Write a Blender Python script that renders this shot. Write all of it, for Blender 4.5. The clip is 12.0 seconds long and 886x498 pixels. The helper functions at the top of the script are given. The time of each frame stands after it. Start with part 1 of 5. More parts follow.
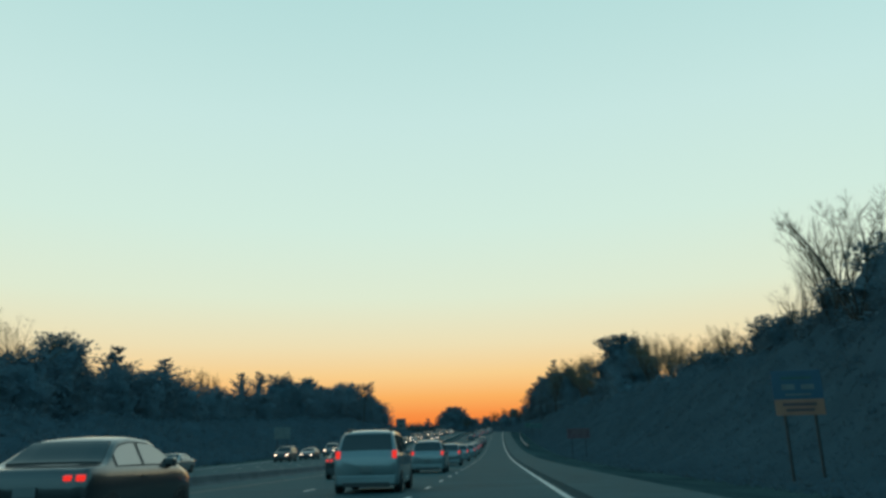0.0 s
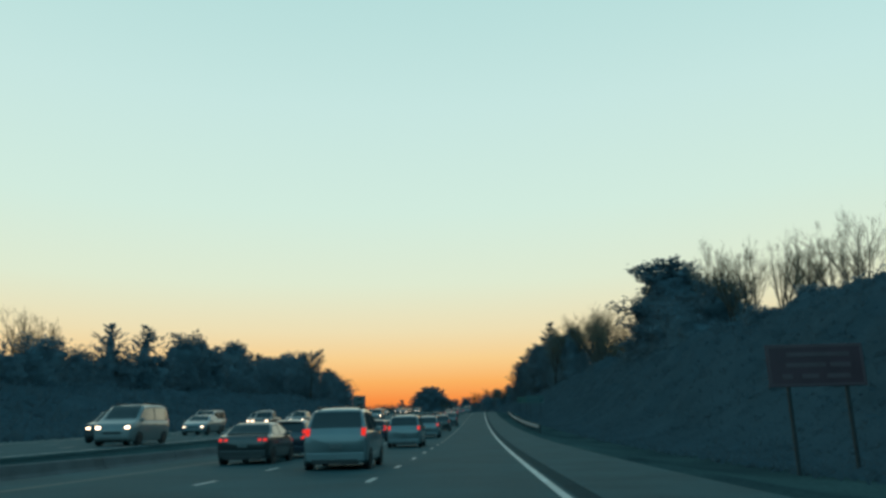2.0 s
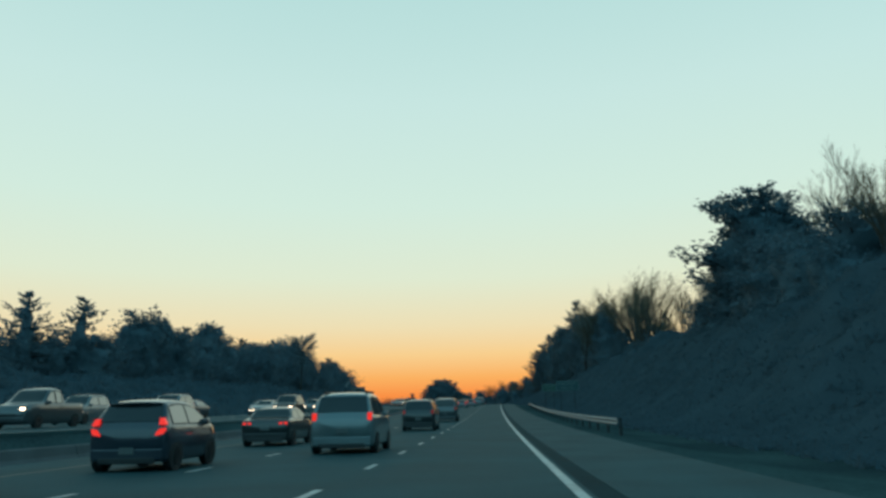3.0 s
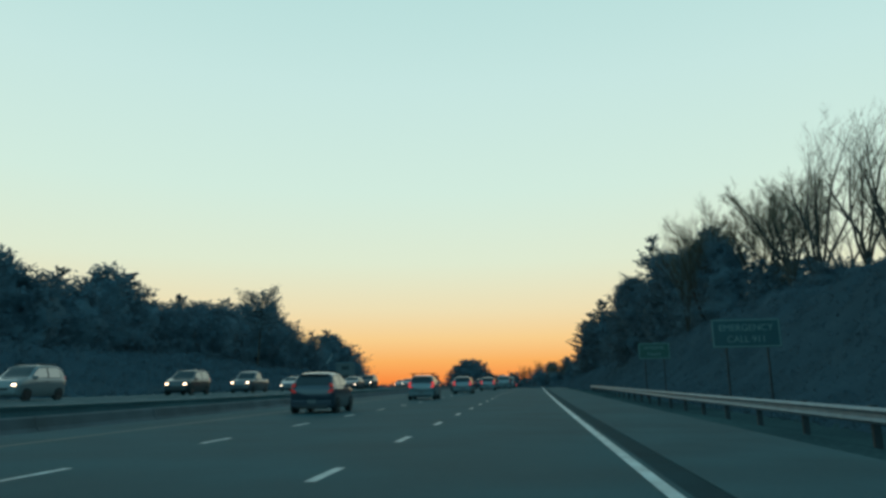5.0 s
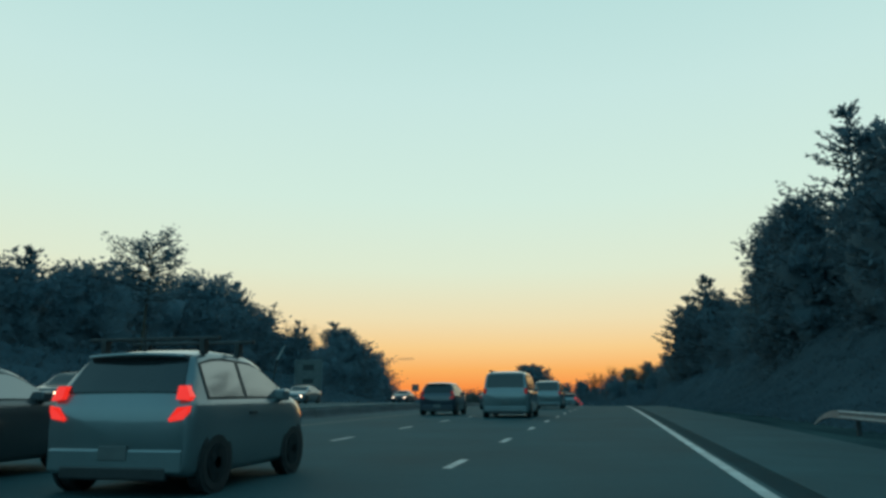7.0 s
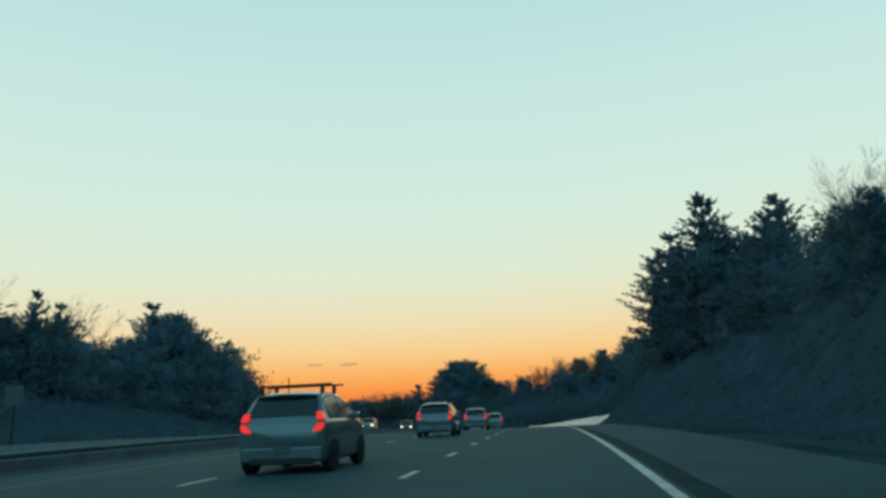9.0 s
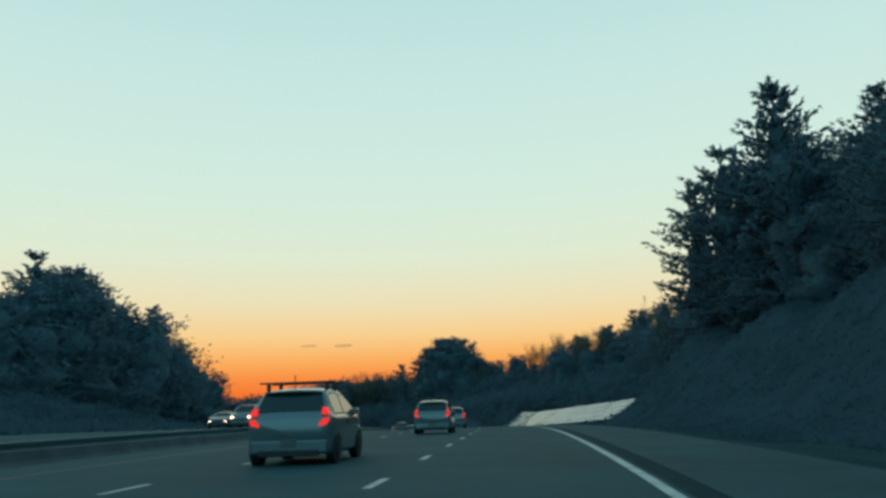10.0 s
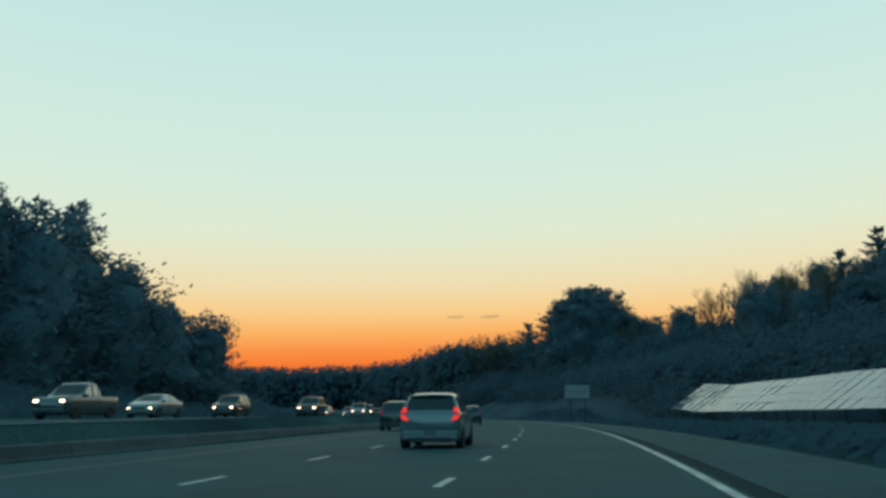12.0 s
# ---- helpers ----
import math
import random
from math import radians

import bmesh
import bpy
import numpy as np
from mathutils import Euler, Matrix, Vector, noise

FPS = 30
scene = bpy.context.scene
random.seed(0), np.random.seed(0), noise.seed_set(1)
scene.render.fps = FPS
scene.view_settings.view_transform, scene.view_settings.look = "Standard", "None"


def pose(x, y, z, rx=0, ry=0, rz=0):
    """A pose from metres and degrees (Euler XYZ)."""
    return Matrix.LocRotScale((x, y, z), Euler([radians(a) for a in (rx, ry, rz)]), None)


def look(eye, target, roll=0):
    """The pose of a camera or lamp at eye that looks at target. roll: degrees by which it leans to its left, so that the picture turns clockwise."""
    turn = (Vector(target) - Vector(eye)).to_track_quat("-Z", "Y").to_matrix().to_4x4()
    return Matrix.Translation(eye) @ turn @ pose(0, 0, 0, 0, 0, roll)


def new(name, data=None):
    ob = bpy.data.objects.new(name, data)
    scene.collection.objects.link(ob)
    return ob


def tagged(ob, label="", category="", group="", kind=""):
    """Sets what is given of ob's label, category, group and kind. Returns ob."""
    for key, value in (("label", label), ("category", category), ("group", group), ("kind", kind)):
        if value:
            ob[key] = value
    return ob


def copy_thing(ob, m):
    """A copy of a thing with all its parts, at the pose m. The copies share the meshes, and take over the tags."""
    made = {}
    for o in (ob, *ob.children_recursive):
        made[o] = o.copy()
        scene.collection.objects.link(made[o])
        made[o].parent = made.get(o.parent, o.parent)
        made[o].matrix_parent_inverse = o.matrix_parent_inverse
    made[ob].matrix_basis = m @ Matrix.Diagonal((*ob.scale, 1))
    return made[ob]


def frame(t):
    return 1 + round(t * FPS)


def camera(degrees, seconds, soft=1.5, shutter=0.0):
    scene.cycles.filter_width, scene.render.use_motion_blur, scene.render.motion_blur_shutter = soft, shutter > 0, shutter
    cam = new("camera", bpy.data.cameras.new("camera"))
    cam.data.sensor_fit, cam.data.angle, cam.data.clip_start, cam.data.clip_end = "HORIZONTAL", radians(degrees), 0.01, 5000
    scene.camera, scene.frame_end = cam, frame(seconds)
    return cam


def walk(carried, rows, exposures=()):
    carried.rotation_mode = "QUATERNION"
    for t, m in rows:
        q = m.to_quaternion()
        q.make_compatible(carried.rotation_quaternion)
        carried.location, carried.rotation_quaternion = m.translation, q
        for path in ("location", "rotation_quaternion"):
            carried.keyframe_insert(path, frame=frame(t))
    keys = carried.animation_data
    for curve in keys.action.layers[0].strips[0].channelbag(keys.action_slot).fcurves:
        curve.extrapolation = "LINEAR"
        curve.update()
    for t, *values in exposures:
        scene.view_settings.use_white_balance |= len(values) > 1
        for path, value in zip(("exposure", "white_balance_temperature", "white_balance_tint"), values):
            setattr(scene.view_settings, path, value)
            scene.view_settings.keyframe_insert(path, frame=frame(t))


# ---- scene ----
# ---- the camera's way: seconds, x, y, z, yaw to the left, pitch up, roll ----
PATH = [
    (0.0, -0.11, 0.00, 0.99, 3.69, 15.26, -1.45),
    (0.5, 0.04, 19.31, 0.91, 3.44, 13.80, -0.61),
    (1.0, -0.03, 38.56, 0.83, 3.56, 13.32, -1.42),
    (1.5, -0.11, 57.80, 0.77, 2.21, 12.94, -1.38),
    (2.0, 0.13, 77.01, 0.78, 2.37, 14.12, -1.23),
    (2.5, 0.33, 96.25, 0.88, 2.60, 14.25, -1.25),
    (3.0, 0.36, 115.50, 1.10, 3.56, 13.78, -1.18),
    (3.5, 0.32, 134.63, 1.47, 4.27, 13.48, -1.04),
    (4.0, 0.29, 153.77, 1.96, 4.97, 13.18, -0.90),
    (4.5, 0.27, 172.91, 2.57, 5.68, 12.89, -0.75),
    (5.0, 0.26, 192.05, 3.27, 6.38, 12.59, -0.61),
    (5.5, 0.45, 211.40, 4.03, 8.44, 12.66, -0.38),
    (6.0, 0.41, 230.83, 4.82, 10.75, 13.03, -0.26),
    (6.5, 0.43, 250.28, 5.63, 10.33, 13.56, -0.30),
    (7.0, 0.52, 269.66, 6.43, 11.88, 13.26, 0.23),
    (7.5, 0.81, 289.01, 7.21, 10.79, 13.31, -0.46),
    (8.0, 1.15, 308.36, 7.93, 9.69, 13.36, -1.14),
    (8.5, 1.50, 327.71, 8.58, 8.60, 13.41, -1.83),
    (9.0, 1.81, 347.06, 9.10, 7.51, 13.46, -2.51),
    (9.5, 1.89, 366.24, 9.48, 7.39, 12.84, -2.44),
    (10.0, 1.62, 385.53, 9.67, 7.41, 12.14, -1.95),
    (10.5, 0.96, 405.05, 9.67, 13.18, 11.41, -1.10),
    (11.0, -0.05, 424.54, 9.46, 15.11, 10.86, -0.75),
    (11.5, -1.52, 443.95, 9.06, 16.71, 10.16, -0.85),
    (12.0, -3.99, 463.44, 8.50, 19.25, 10.35, -0.90),
]


def camera_pose(x, y, z, yaw, pitch, roll):
    a, b = radians(yaw), radians(pitch)
    ahead = Vector((-math.sin(a) * math.cos(b), math.cos(a) * math.cos(b), math.sin(b)))
    eye = Vector((x, y, z))
    return look(eye, eye + ahead, roll)


cam = camera(62.2, 12.0, soft=3.0, shutter=0.0)
walk(cam, [(row[0], camera_pose(*row[1:])) for row in PATH])

# ---- dusk sky: the sun has just gone down ahead and a little to the left ----
SUN_WAY = Vector((-0.34, 0.94, 0.0)).normalized()


def ramp(nodes, stops):
    r = nodes.new("ShaderNodeValToRGB")
    while len(r.color_ramp.elements) > 1:
        r.color_ramp.elements.remove(r.color_ramp.elements[-1])
    for i, (p, c) in enumerate(stops):
        e = r.color_ramp.elements[0] if i == 0 else r.color_ramp.elements.new(p)
        e.position, e.color = p, (*c, 1)
    return r


def srgb(r, g, b):
    return tuple((c / 255 / 12.92) if c / 255 <= 0.04045 else ((c / 255 + 0.055) / 1.055) ** 2.4 for c in (r, g, b))


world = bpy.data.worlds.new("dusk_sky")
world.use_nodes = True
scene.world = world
wn, wl = world.node_tree.nodes, world.node_tree.links
wn.clear()
w_tc = wn.new("ShaderNodeTexCoord")
w_nrm = wn.new("ShaderNodeVectorMath"); w_nrm.operation = "NORMALIZE"
wl.new(w_tc.outputs["Generated"], w_nrm.inputs[0])
w_sep = wn.new("ShaderNodeSeparateXYZ")
wl.new(w_nrm.outputs[0], w_sep.inputs[0])
# the height above the horizon as the sine of the elevation, spread so that the low sky has room
w_pow = wn.new("ShaderNodeMath"); w_pow.operation = "POWER"; w_pow.use_clamp = True
w_max = wn.new("ShaderNodeMath"); w_max.operation = "MAXIMUM"; w_max.inputs[1].default_value = 0.0
wl.new(w_sep.outputs["Z"], w_max.inputs[0])
wl.new(w_max.outputs[0], w_pow.inputs[0]); w_pow.inputs[1].default_value = 0.5


def el(deg):
    return math.sin(radians(deg)) ** 0.5


WEST = [(0.0, srgb(238, 96, 38)), (el(1.4), srgb(246, 120, 48)), (el(2.6), srgb(250, 146, 70)), (el(3.9), srgb(251, 178, 98)),
        (el(5.6), srgb(248, 207, 142)), (el(7.8), srgb(238, 223, 180)), (el(11.5), srgb(223, 234, 209)), (el(17.0), srgb(210, 235, 222)),
        (el(25.0), srgb(199, 230, 225)), (el(34.0), srgb(182, 221, 219)), (el(60.0), srgb(112, 176, 190)), (1.0, srgb(88, 152, 172))]
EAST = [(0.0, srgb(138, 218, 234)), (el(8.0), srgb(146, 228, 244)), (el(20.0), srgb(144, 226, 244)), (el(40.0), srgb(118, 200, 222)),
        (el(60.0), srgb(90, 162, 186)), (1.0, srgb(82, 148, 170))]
w_west, w_east = ramp(wn, WEST), ramp(wn, EAST)
wl.new(w_pow.outputs[0], w_west.inputs[0]); wl.new(w_pow.outputs[0], w_east.inputs[0])
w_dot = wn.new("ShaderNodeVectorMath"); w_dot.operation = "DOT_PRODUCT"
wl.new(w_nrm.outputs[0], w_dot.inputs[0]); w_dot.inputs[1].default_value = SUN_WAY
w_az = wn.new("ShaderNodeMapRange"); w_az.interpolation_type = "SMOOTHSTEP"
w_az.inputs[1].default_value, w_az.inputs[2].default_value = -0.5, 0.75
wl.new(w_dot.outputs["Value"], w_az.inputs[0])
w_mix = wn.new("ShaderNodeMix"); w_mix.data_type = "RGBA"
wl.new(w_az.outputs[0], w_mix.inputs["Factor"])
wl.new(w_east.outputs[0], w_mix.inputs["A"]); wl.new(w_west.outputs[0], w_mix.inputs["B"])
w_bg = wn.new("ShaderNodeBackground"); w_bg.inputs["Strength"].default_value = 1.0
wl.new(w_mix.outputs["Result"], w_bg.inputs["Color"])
w_out = wn.new("ShaderNodeOutputWorld")
wl.new(w_bg.outputs[0], w_out.inputs["Surface"])



# ---- materials ----


def material(name, colour, rough=0.6, metal=0.0, spots=0.25, grain=0.12, scale=1.0, fine=40.0, bump=0.0, coat=0.0, spec=0.5, tint=None, per_object=0.0):
    """Base colour varied at two scales, with roughness and relief to match."""
    m = bpy.data.materials.new(name)
    m.use_nodes = True
    n, l = m.node_tree.nodes, m.node_tree.links
    b = n["Principled BSDF"]
    tc = n.new("ShaderNodeTexCoord")
    big, small = n.new("ShaderNodeTexNoise"), n.new("ShaderNodeTexNoise")
    big.inputs["Scale"].default_value, big.inputs["Detail"].default_value = scale, 4
    small.inputs["Scale"].default_value, small.inputs["Detail"].default_value = fine, 3
    l.new(tc.outputs["Object"], big.inputs["Vector"]); l.new(tc.outputs["Object"], small.inputs["Vector"])
    mix1, mix2 = n.new("ShaderNodeMix"), n.new("ShaderNodeMix")
    for mm in (mix1, mix2):
        mm.data_type = "RGBA"; mm.clamp_factor = True
    dark = tuple(c * (1 - spots) for c in colour)
    lite = tuple(min(1, c * (1 + spots)) for c in (tint or colour))
    mix1.inputs["A"].default_value, mix1.inputs["B"].default_value = (*dark, 1), (*lite, 1)
    mr = n.new("ShaderNodeMapRange"); mr.inputs[1].default_value, mr.inputs[2].default_value = 0.3, 0.7
    l.new(big.outputs[0], mr.inputs[0]); l.new(mr.outputs[0], mix1.inputs["Factor"])
    mix2.blend_type = "MULTIPLY"; mix2.inputs["Factor"].default_value = 1.0
    mg = n.new("ShaderNodeMapRange"); mg.inputs[3].default_value, mg.inputs[4].default_value = 1 - grain * 2, 1 + grain * 2
    l.new(small.outputs[0], mg.inputs[0])
    l.new(mix1.outputs["Result"], mix2.inputs["A"]); l.new(mg.outputs[0], mix2.inputs["B"])
    last = mix2.outputs["Result"]
    if per_object:
        info = n.new("ShaderNodeObjectInfo")
        hsv = n.new("ShaderNodeHueSaturation")
        vr = n.new("ShaderNodeMapRange"); vr.inputs[3].default_value, vr.inputs[4].default_value = 1 - per_object, 1 + per_object
        l.new(info.outputs["Random"], vr.inputs[0]); l.new(vr.outputs[0], hsv.inputs["Value"])
        l.new(last, hsv.inputs["Color"]); last = hsv.outputs["Color"]
    l.new(last, b.inputs["Base Color"])
    rr = n.new("ShaderNodeMapRange"); rr.inputs[3].default_value, rr.inputs[4].default_value = max(0.02, rough - 0.08), min(1, rough + 0.08)
    l.new(big.outputs[0], rr.inputs[0]); l.new(rr.outputs[0], b.inputs["Roughness"])
    b.inputs["Metallic"].default_value = metal
    b.inputs["Specular IOR Level"].default_value = spec
    b.inputs["Coat Weight"].default_value = coat
    b.inputs["Coat Roughness"].default_value = 0.06
    if bump:
        bp = n.new("ShaderNodeBump"); bp.inputs["Strength"].default_value = bump; bp.inputs["Distance"].default_value = 0.02
        l.new(small.outputs[0], bp.inputs["Height"]); l.new(bp.outputs[0], b.inputs["Normal"])
    return m


def lamp_material(name, colour, strength, base=(0.14, 0.008, 0.008)):
    m = material(name, base, 0.3, spots=0.05, grain=0.02, coat=0.15, spec=0.3)
    b = m.node_tree.nodes["Principled BSDF"]
    b.inputs["Emission Color"].default_value = (*colour, 1)
    b.inputs["Emission Strength"].default_value = strength
    return m


def glass_material(name, colour, rough=0.04):
    m = material(name, colour, rough, spots=0.1, grain=0.02, scale=2, spec=0.6)
    m.node_tree.nodes["Principled BSDF"].inputs["IOR"].default_value = 1.5
    return m


ASPHALT = material("lane_asphalt", (0.030, 0.073, 0.080), 0.80, spec=0.11, spots=0.22, grain=0.25, scale=0.35, fine=60, bump=0.25)
SHOULDER = material("shoulder_asphalt", (0.038, 0.076, 0.082), 0.85, spec=0.12, spots=0.22, grain=0.25, scale=0.5, fine=55, bump=0.3)
SEAM = material("sealed_joint_tar", (0.017, 0.040, 0.045), 0.9, spec=0.05, spots=0.2, grain=0.2, scale=1.5, bump=0.2)
PAINT_LINE = material("worn_white_road_paint", (0.42, 0.42, 0.40), 0.55, spots=0.35, grain=0.25, scale=2.2, fine=50, bump=0.15)
PAINT_YELLOW = material("worn_yellow_road_paint", (0.09, 0.085, 0.055), 0.6, spots=0.35, grain=0.25, scale=2.2, fine=50)
GRASS = material("winter_grass_and_litter", (0.040, 0.066, 0.074), 1.0, spots=0.4, grain=0.3, scale=0.12, fine=8, bump=0.4, spec=0.0, tint=(0.040, 0.066, 0.066))
CONCRETE = material("weathered_concrete", (0.064, 0.078, 0.085), 0.85, spots=0.3, grain=0.15, scale=0.8, fine=30, bump=0.3)
STEEL = material("galvanised_steel", (0.17, 0.21, 0.23), 0.55, metal=0.25, spots=0.2, grain=0.1, scale=2.5, fine=40)
POST_STEEL = material("dull_steel_post", (0.022, 0.027, 0.029), 0.7, metal=0.1, spots=0.3, grain=0.1, scale=3)
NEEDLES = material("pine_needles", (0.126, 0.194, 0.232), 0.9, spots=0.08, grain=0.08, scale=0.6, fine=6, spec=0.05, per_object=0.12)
BARK = material("pine_bark", (0.060, 0.050, 0.040), 0.95, spots=0.35, grain=0.25, scale=3, fine=25, bump=0.5, spec=0.1)
BIRCH = material("pale_birch_bark", (0.50, 0.50, 0.48), 0.8, spots=0.3, grain=0.2, scale=3)
BARE_BARK = material("grey_brown_bare_bark", (0.066, 0.062, 0.056), 0.95, spots=0.3, grain=0.2, scale=3, fine=25, bump=0.4, spec=0.1)
TWIGS = material("bare_twigs", (0.125, 0.100, 0.068), 0.95, spots=0.3, grain=0.2, scale=1, fine=9, spec=0.1, per_object=0.2)
BRUSH = material("dark_brush", (0.076, 0.120, 0.146), 0.95, spots=0.12, grain=0.1, scale=0.3, fine=5, spec=0.0)
FAR_WOOD = material("far_woodland", (0.080, 0.122, 0.148), 0.95, spots=0.15, grain=0.1, scale=0.1, fine=2, spec=0.0)
LITTER = material("leaf_litter_under_trees", (0.060, 0.080, 0.096), 1.0, spots=0.2, grain=0.15, scale=0.1, fine=4, bump=0.3, spec=0.0)


def thin_leaf(m, share=0.45):
    """Leaves and needles let part of the light through."""
    n, l = m.node_tree.nodes, m.node_tree.links
    b = n["Principled BSDF"]
    tr, mx = n.new("ShaderNodeBsdfTranslucent"), n.new("ShaderNodeMixShader")
    l.new(b.inputs["Base Color"].links[0].from_socket, tr.inputs["Color"])
    mx.inputs[0].default_value = share
    l.new(b.outputs[0], mx.inputs[1]); l.new(tr.outputs[0], mx.inputs[2])
    l.new(mx.outputs[0], n["Material Output"].inputs["Surface"])


for leafy in (NEEDLES, BRUSH, FAR_WOOD):
    thin_leaf(leafy)
RUBBER = material("tyre_rubber", (0.02, 0.02, 0.02), 0.85, spots=0.2, grain=0.1, scale=8)
RIM = material("alloy_rim", (0.07, 0.075, 0.08), 0.35, metal=0.9, spots=0.15, grain=0.05, scale=6)
TRIM = material("black_plastic_trim", (0.02, 0.021, 0.022), 0.55, spots=0.2, grain=0.1, scale=5)
CAR_GLASS = glass_material("tinted_car_glass", (0.018, 0.022, 0.024))
SIDE_GLASS = glass_material("side_window_glass", (0.02, 0.026, 0.028))
SIDE_GLASS.node_tree.nodes["Principled BSDF"].inputs["IOR"].default_value = 2.9
PLATE = material("pale_plate", (0.10, 0.105, 0.105), 0.4, spots=0.1, grain=0.05, scale=6)
TAIL = lamp_material("lit_red_tail_lamp", (1.0, 0.030, 0.018), 0.85)
TAIL_DIM = lamp_material("dim_red_tail_lamp", (1.0, 0.04, 0.02), 0.12)
HEAD = lamp_material("lit_head_lamp", (1.0, 0.70, 0.44), 7.0, (0.7, 0.7, 0.68))
HEAD_OFF = material("clear_lamp_cover", (0.5, 0.5, 0.5), 0.12, spots=0.1, grain=0.03, coat=0.8)
SIGN_BLUE = material("sign_blue_sheet", (0.010, 0.050, 0.085), 0.45, spots=0.12, grain=0.05, scale=1.5)
SIGN_TEAL = material("sign_teal_sheet", (0.009, 0.052, 0.060), 0.45, spots=0.12, grain=0.05, scale=1.5)
SIGN_GREEN = material("sign_green_sheet", (0.008, 0.055, 0.042), 0.45, spots=0.12, grain=0.05, scale=1.5)
SIGN_MAROON = material("sign_maroon_sheet", (0.070, 0.026, 0.036), 0.45, spots=0.15, grain=0.05, scale=1.5)
SIGN_ORANGE = material("sign_orange_sheet", (0.26, 0.10, 0.06), 0.45, spots=0.15, grain=0.05, scale=1.5)
SIGN_WHITE = material("sign_white_sheet", (0.30, 0.27, 0.29), 0.45, spots=0.12, grain=0.05, scale=1.5)
SIGN_LETTER = material("sign_letter_sheet", (0.13, 0.20, 0.19), 0.4, spots=0.15, grain=0.05, scale=2)
SIGN_DIM = material("faded_sign_legend", (0.105, 0.060, 0.068), 0.45, spots=0.15, grain=0.05, scale=2)
SIGN_BACK = material("bare_aluminium_sign_back", (0.10, 0.11, 0.11), 0.5, metal=0.3, spots=0.2, grain=0.08, scale=1.5)
PANEL_GLASS = glass_material("solar_panel_glass", (0.05, 0.06, 0.07), 0.05)
PANEL_GLASS.node_tree.nodes["Principled BSDF"].inputs["IOR"].default_value = 2.9


def paint(name, colour, metal=0.0):
    return material(name, colour, 0.34, metal=metal, spots=0.06, grain=0.03, scale=1.5, fine=300, coat=1.0, spec=0.5)


WHITE = paint("white_car_paint", (0.13, 0.14, 0.14))
SILVER = paint("silver_car_paint", (0.145, 0.172, 0.178), 0.35)
BLACK = paint("black_car_paint", (0.012, 0.013, 0.014))
NAVY = paint("dark_blue_car_paint", (0.014, 0.022, 0.035))
GREY = paint("dark_grey_car_paint", (0.08, 0.085, 0.09), 0.6)

# ---- small building helpers ----


def mesh_of(name, verts, faces, mat, smooth=False):
    me = bpy.data.meshes.new(name)
    me.from_pydata(verts, [], faces)
    me.materials.append(mat)
    if smooth:
        me.polygons.foreach_set("use_smooth", [True] * len(me.polygons))
    me.update()
    return me


def thing(name, label, category, group="", kind="", at=None):
    ob = tagged(new(name), label, category, group, kind)
    if at is not None:
        ob.matrix_basis = at
    return ob


def part(name, bm, mat, parent, label="", smooth=False):
    """Links a bmesh as one mesh object under a thing or under a part."""
    me = bpy.data.meshes.new(name)
    bm.normal_update()
    bm.to_mesh(me)
    bm.free()
    me.materials.append(mat)
    if smooth:
        me.polygons.foreach_set("use_smooth", [True] * len(me.polygons))
    ob = new(name, me)
    ob.parent = parent
    if label:
        ob["label"] = label
    return ob


def part_mesh(name, me, parent, label="", at=None):
    ob = new(name, me)
    ob.parent = parent
    if at is not None:
        ob.matrix_basis = at
    if label:
        ob["label"] = label
    return ob


def box(bm, x0, x1, y0, y1, z0, z1, bevel=0.0):
    vs = [bm.verts.new(p) for p in ((x0, y0, z0), (x1, y0, z0), (x1, y1, z0), (x0, y1, z0), (x0, y0, z1), (x1, y0, z1), (x1, y1, z1), (x0, y1, z1))]
    fs = [bm.faces.new([vs[i] for i in f]) for f in ((3, 2, 1, 0), (4, 5, 6, 7), (0, 1, 5, 4), (1, 2, 6, 5), (2, 3, 7, 6), (3, 0, 4, 7))]
    if bevel:
        es = list({e for f in fs for e in f.edges})
        bmesh.ops.bevel(bm, geom=es, offset=bevel, segments=2, affect="EDGES", profile=0.5)
    return bm


def box_bm(*a, bevel=0.0):
    return box(bmesh.new(), *a, bevel=bevel)


def tube_into(verts, faces, p, q, r0, r1, sides=4):
    """A tapered stick from p to q, added to lists."""
    p, q = Vector(p), Vector(q)
    d = q - p
    if d.length < 1e-5:
        return
    a = d.orthogonal().normalized()
    b = d.normalized().cross(a)
    k = len(verts)
    for c, r in ((p, r0), (q, r1)):
        for i in range(sides):
            t = 2 * math.pi * i / sides
            verts.append(tuple(c + a * (r * math.cos(t)) + b * (r * math.sin(t))))
    for i in range(sides):
        j = (i + 1) % sides
        faces.append((k + i, k + j, k + sides + j, k + sides + i))


# ---- the lie of the land ----
ROAD_X = [0.00, 0.01, 0.02, 0.04, 0.05, 0.06, 0.07, 0.12, 0.23, 0.43, 0.73, 1.13, 1.55, 1.77, 1.39, -0.11, -3.22, -8.28, -15.40, -24.54, -35.55, -48.22, -62.29, -77.52, -93.65, -110.48, -127.81, -145.47, -163.34, -181.30, -199.26, -217.17, -234.95, -252.56, -269.95]
ROAD_Z = [0.00, -0.07, -0.20, -0.26, -0.11, 0.34, 1.13, 2.17, 3.35, 4.59, 5.83, 6.97, 7.90, 8.50, 8.66, 8.34, 7.59, 6.51, 5.22, 3.83, 2.41, 1.00, -0.34, -1.61, -2.80, -3.89, -4.90, -5.84, -6.71, -7.53, -8.31, -9.06, -9.79, -10.51, -11.24]

STEP, START = 30.0, -20.0


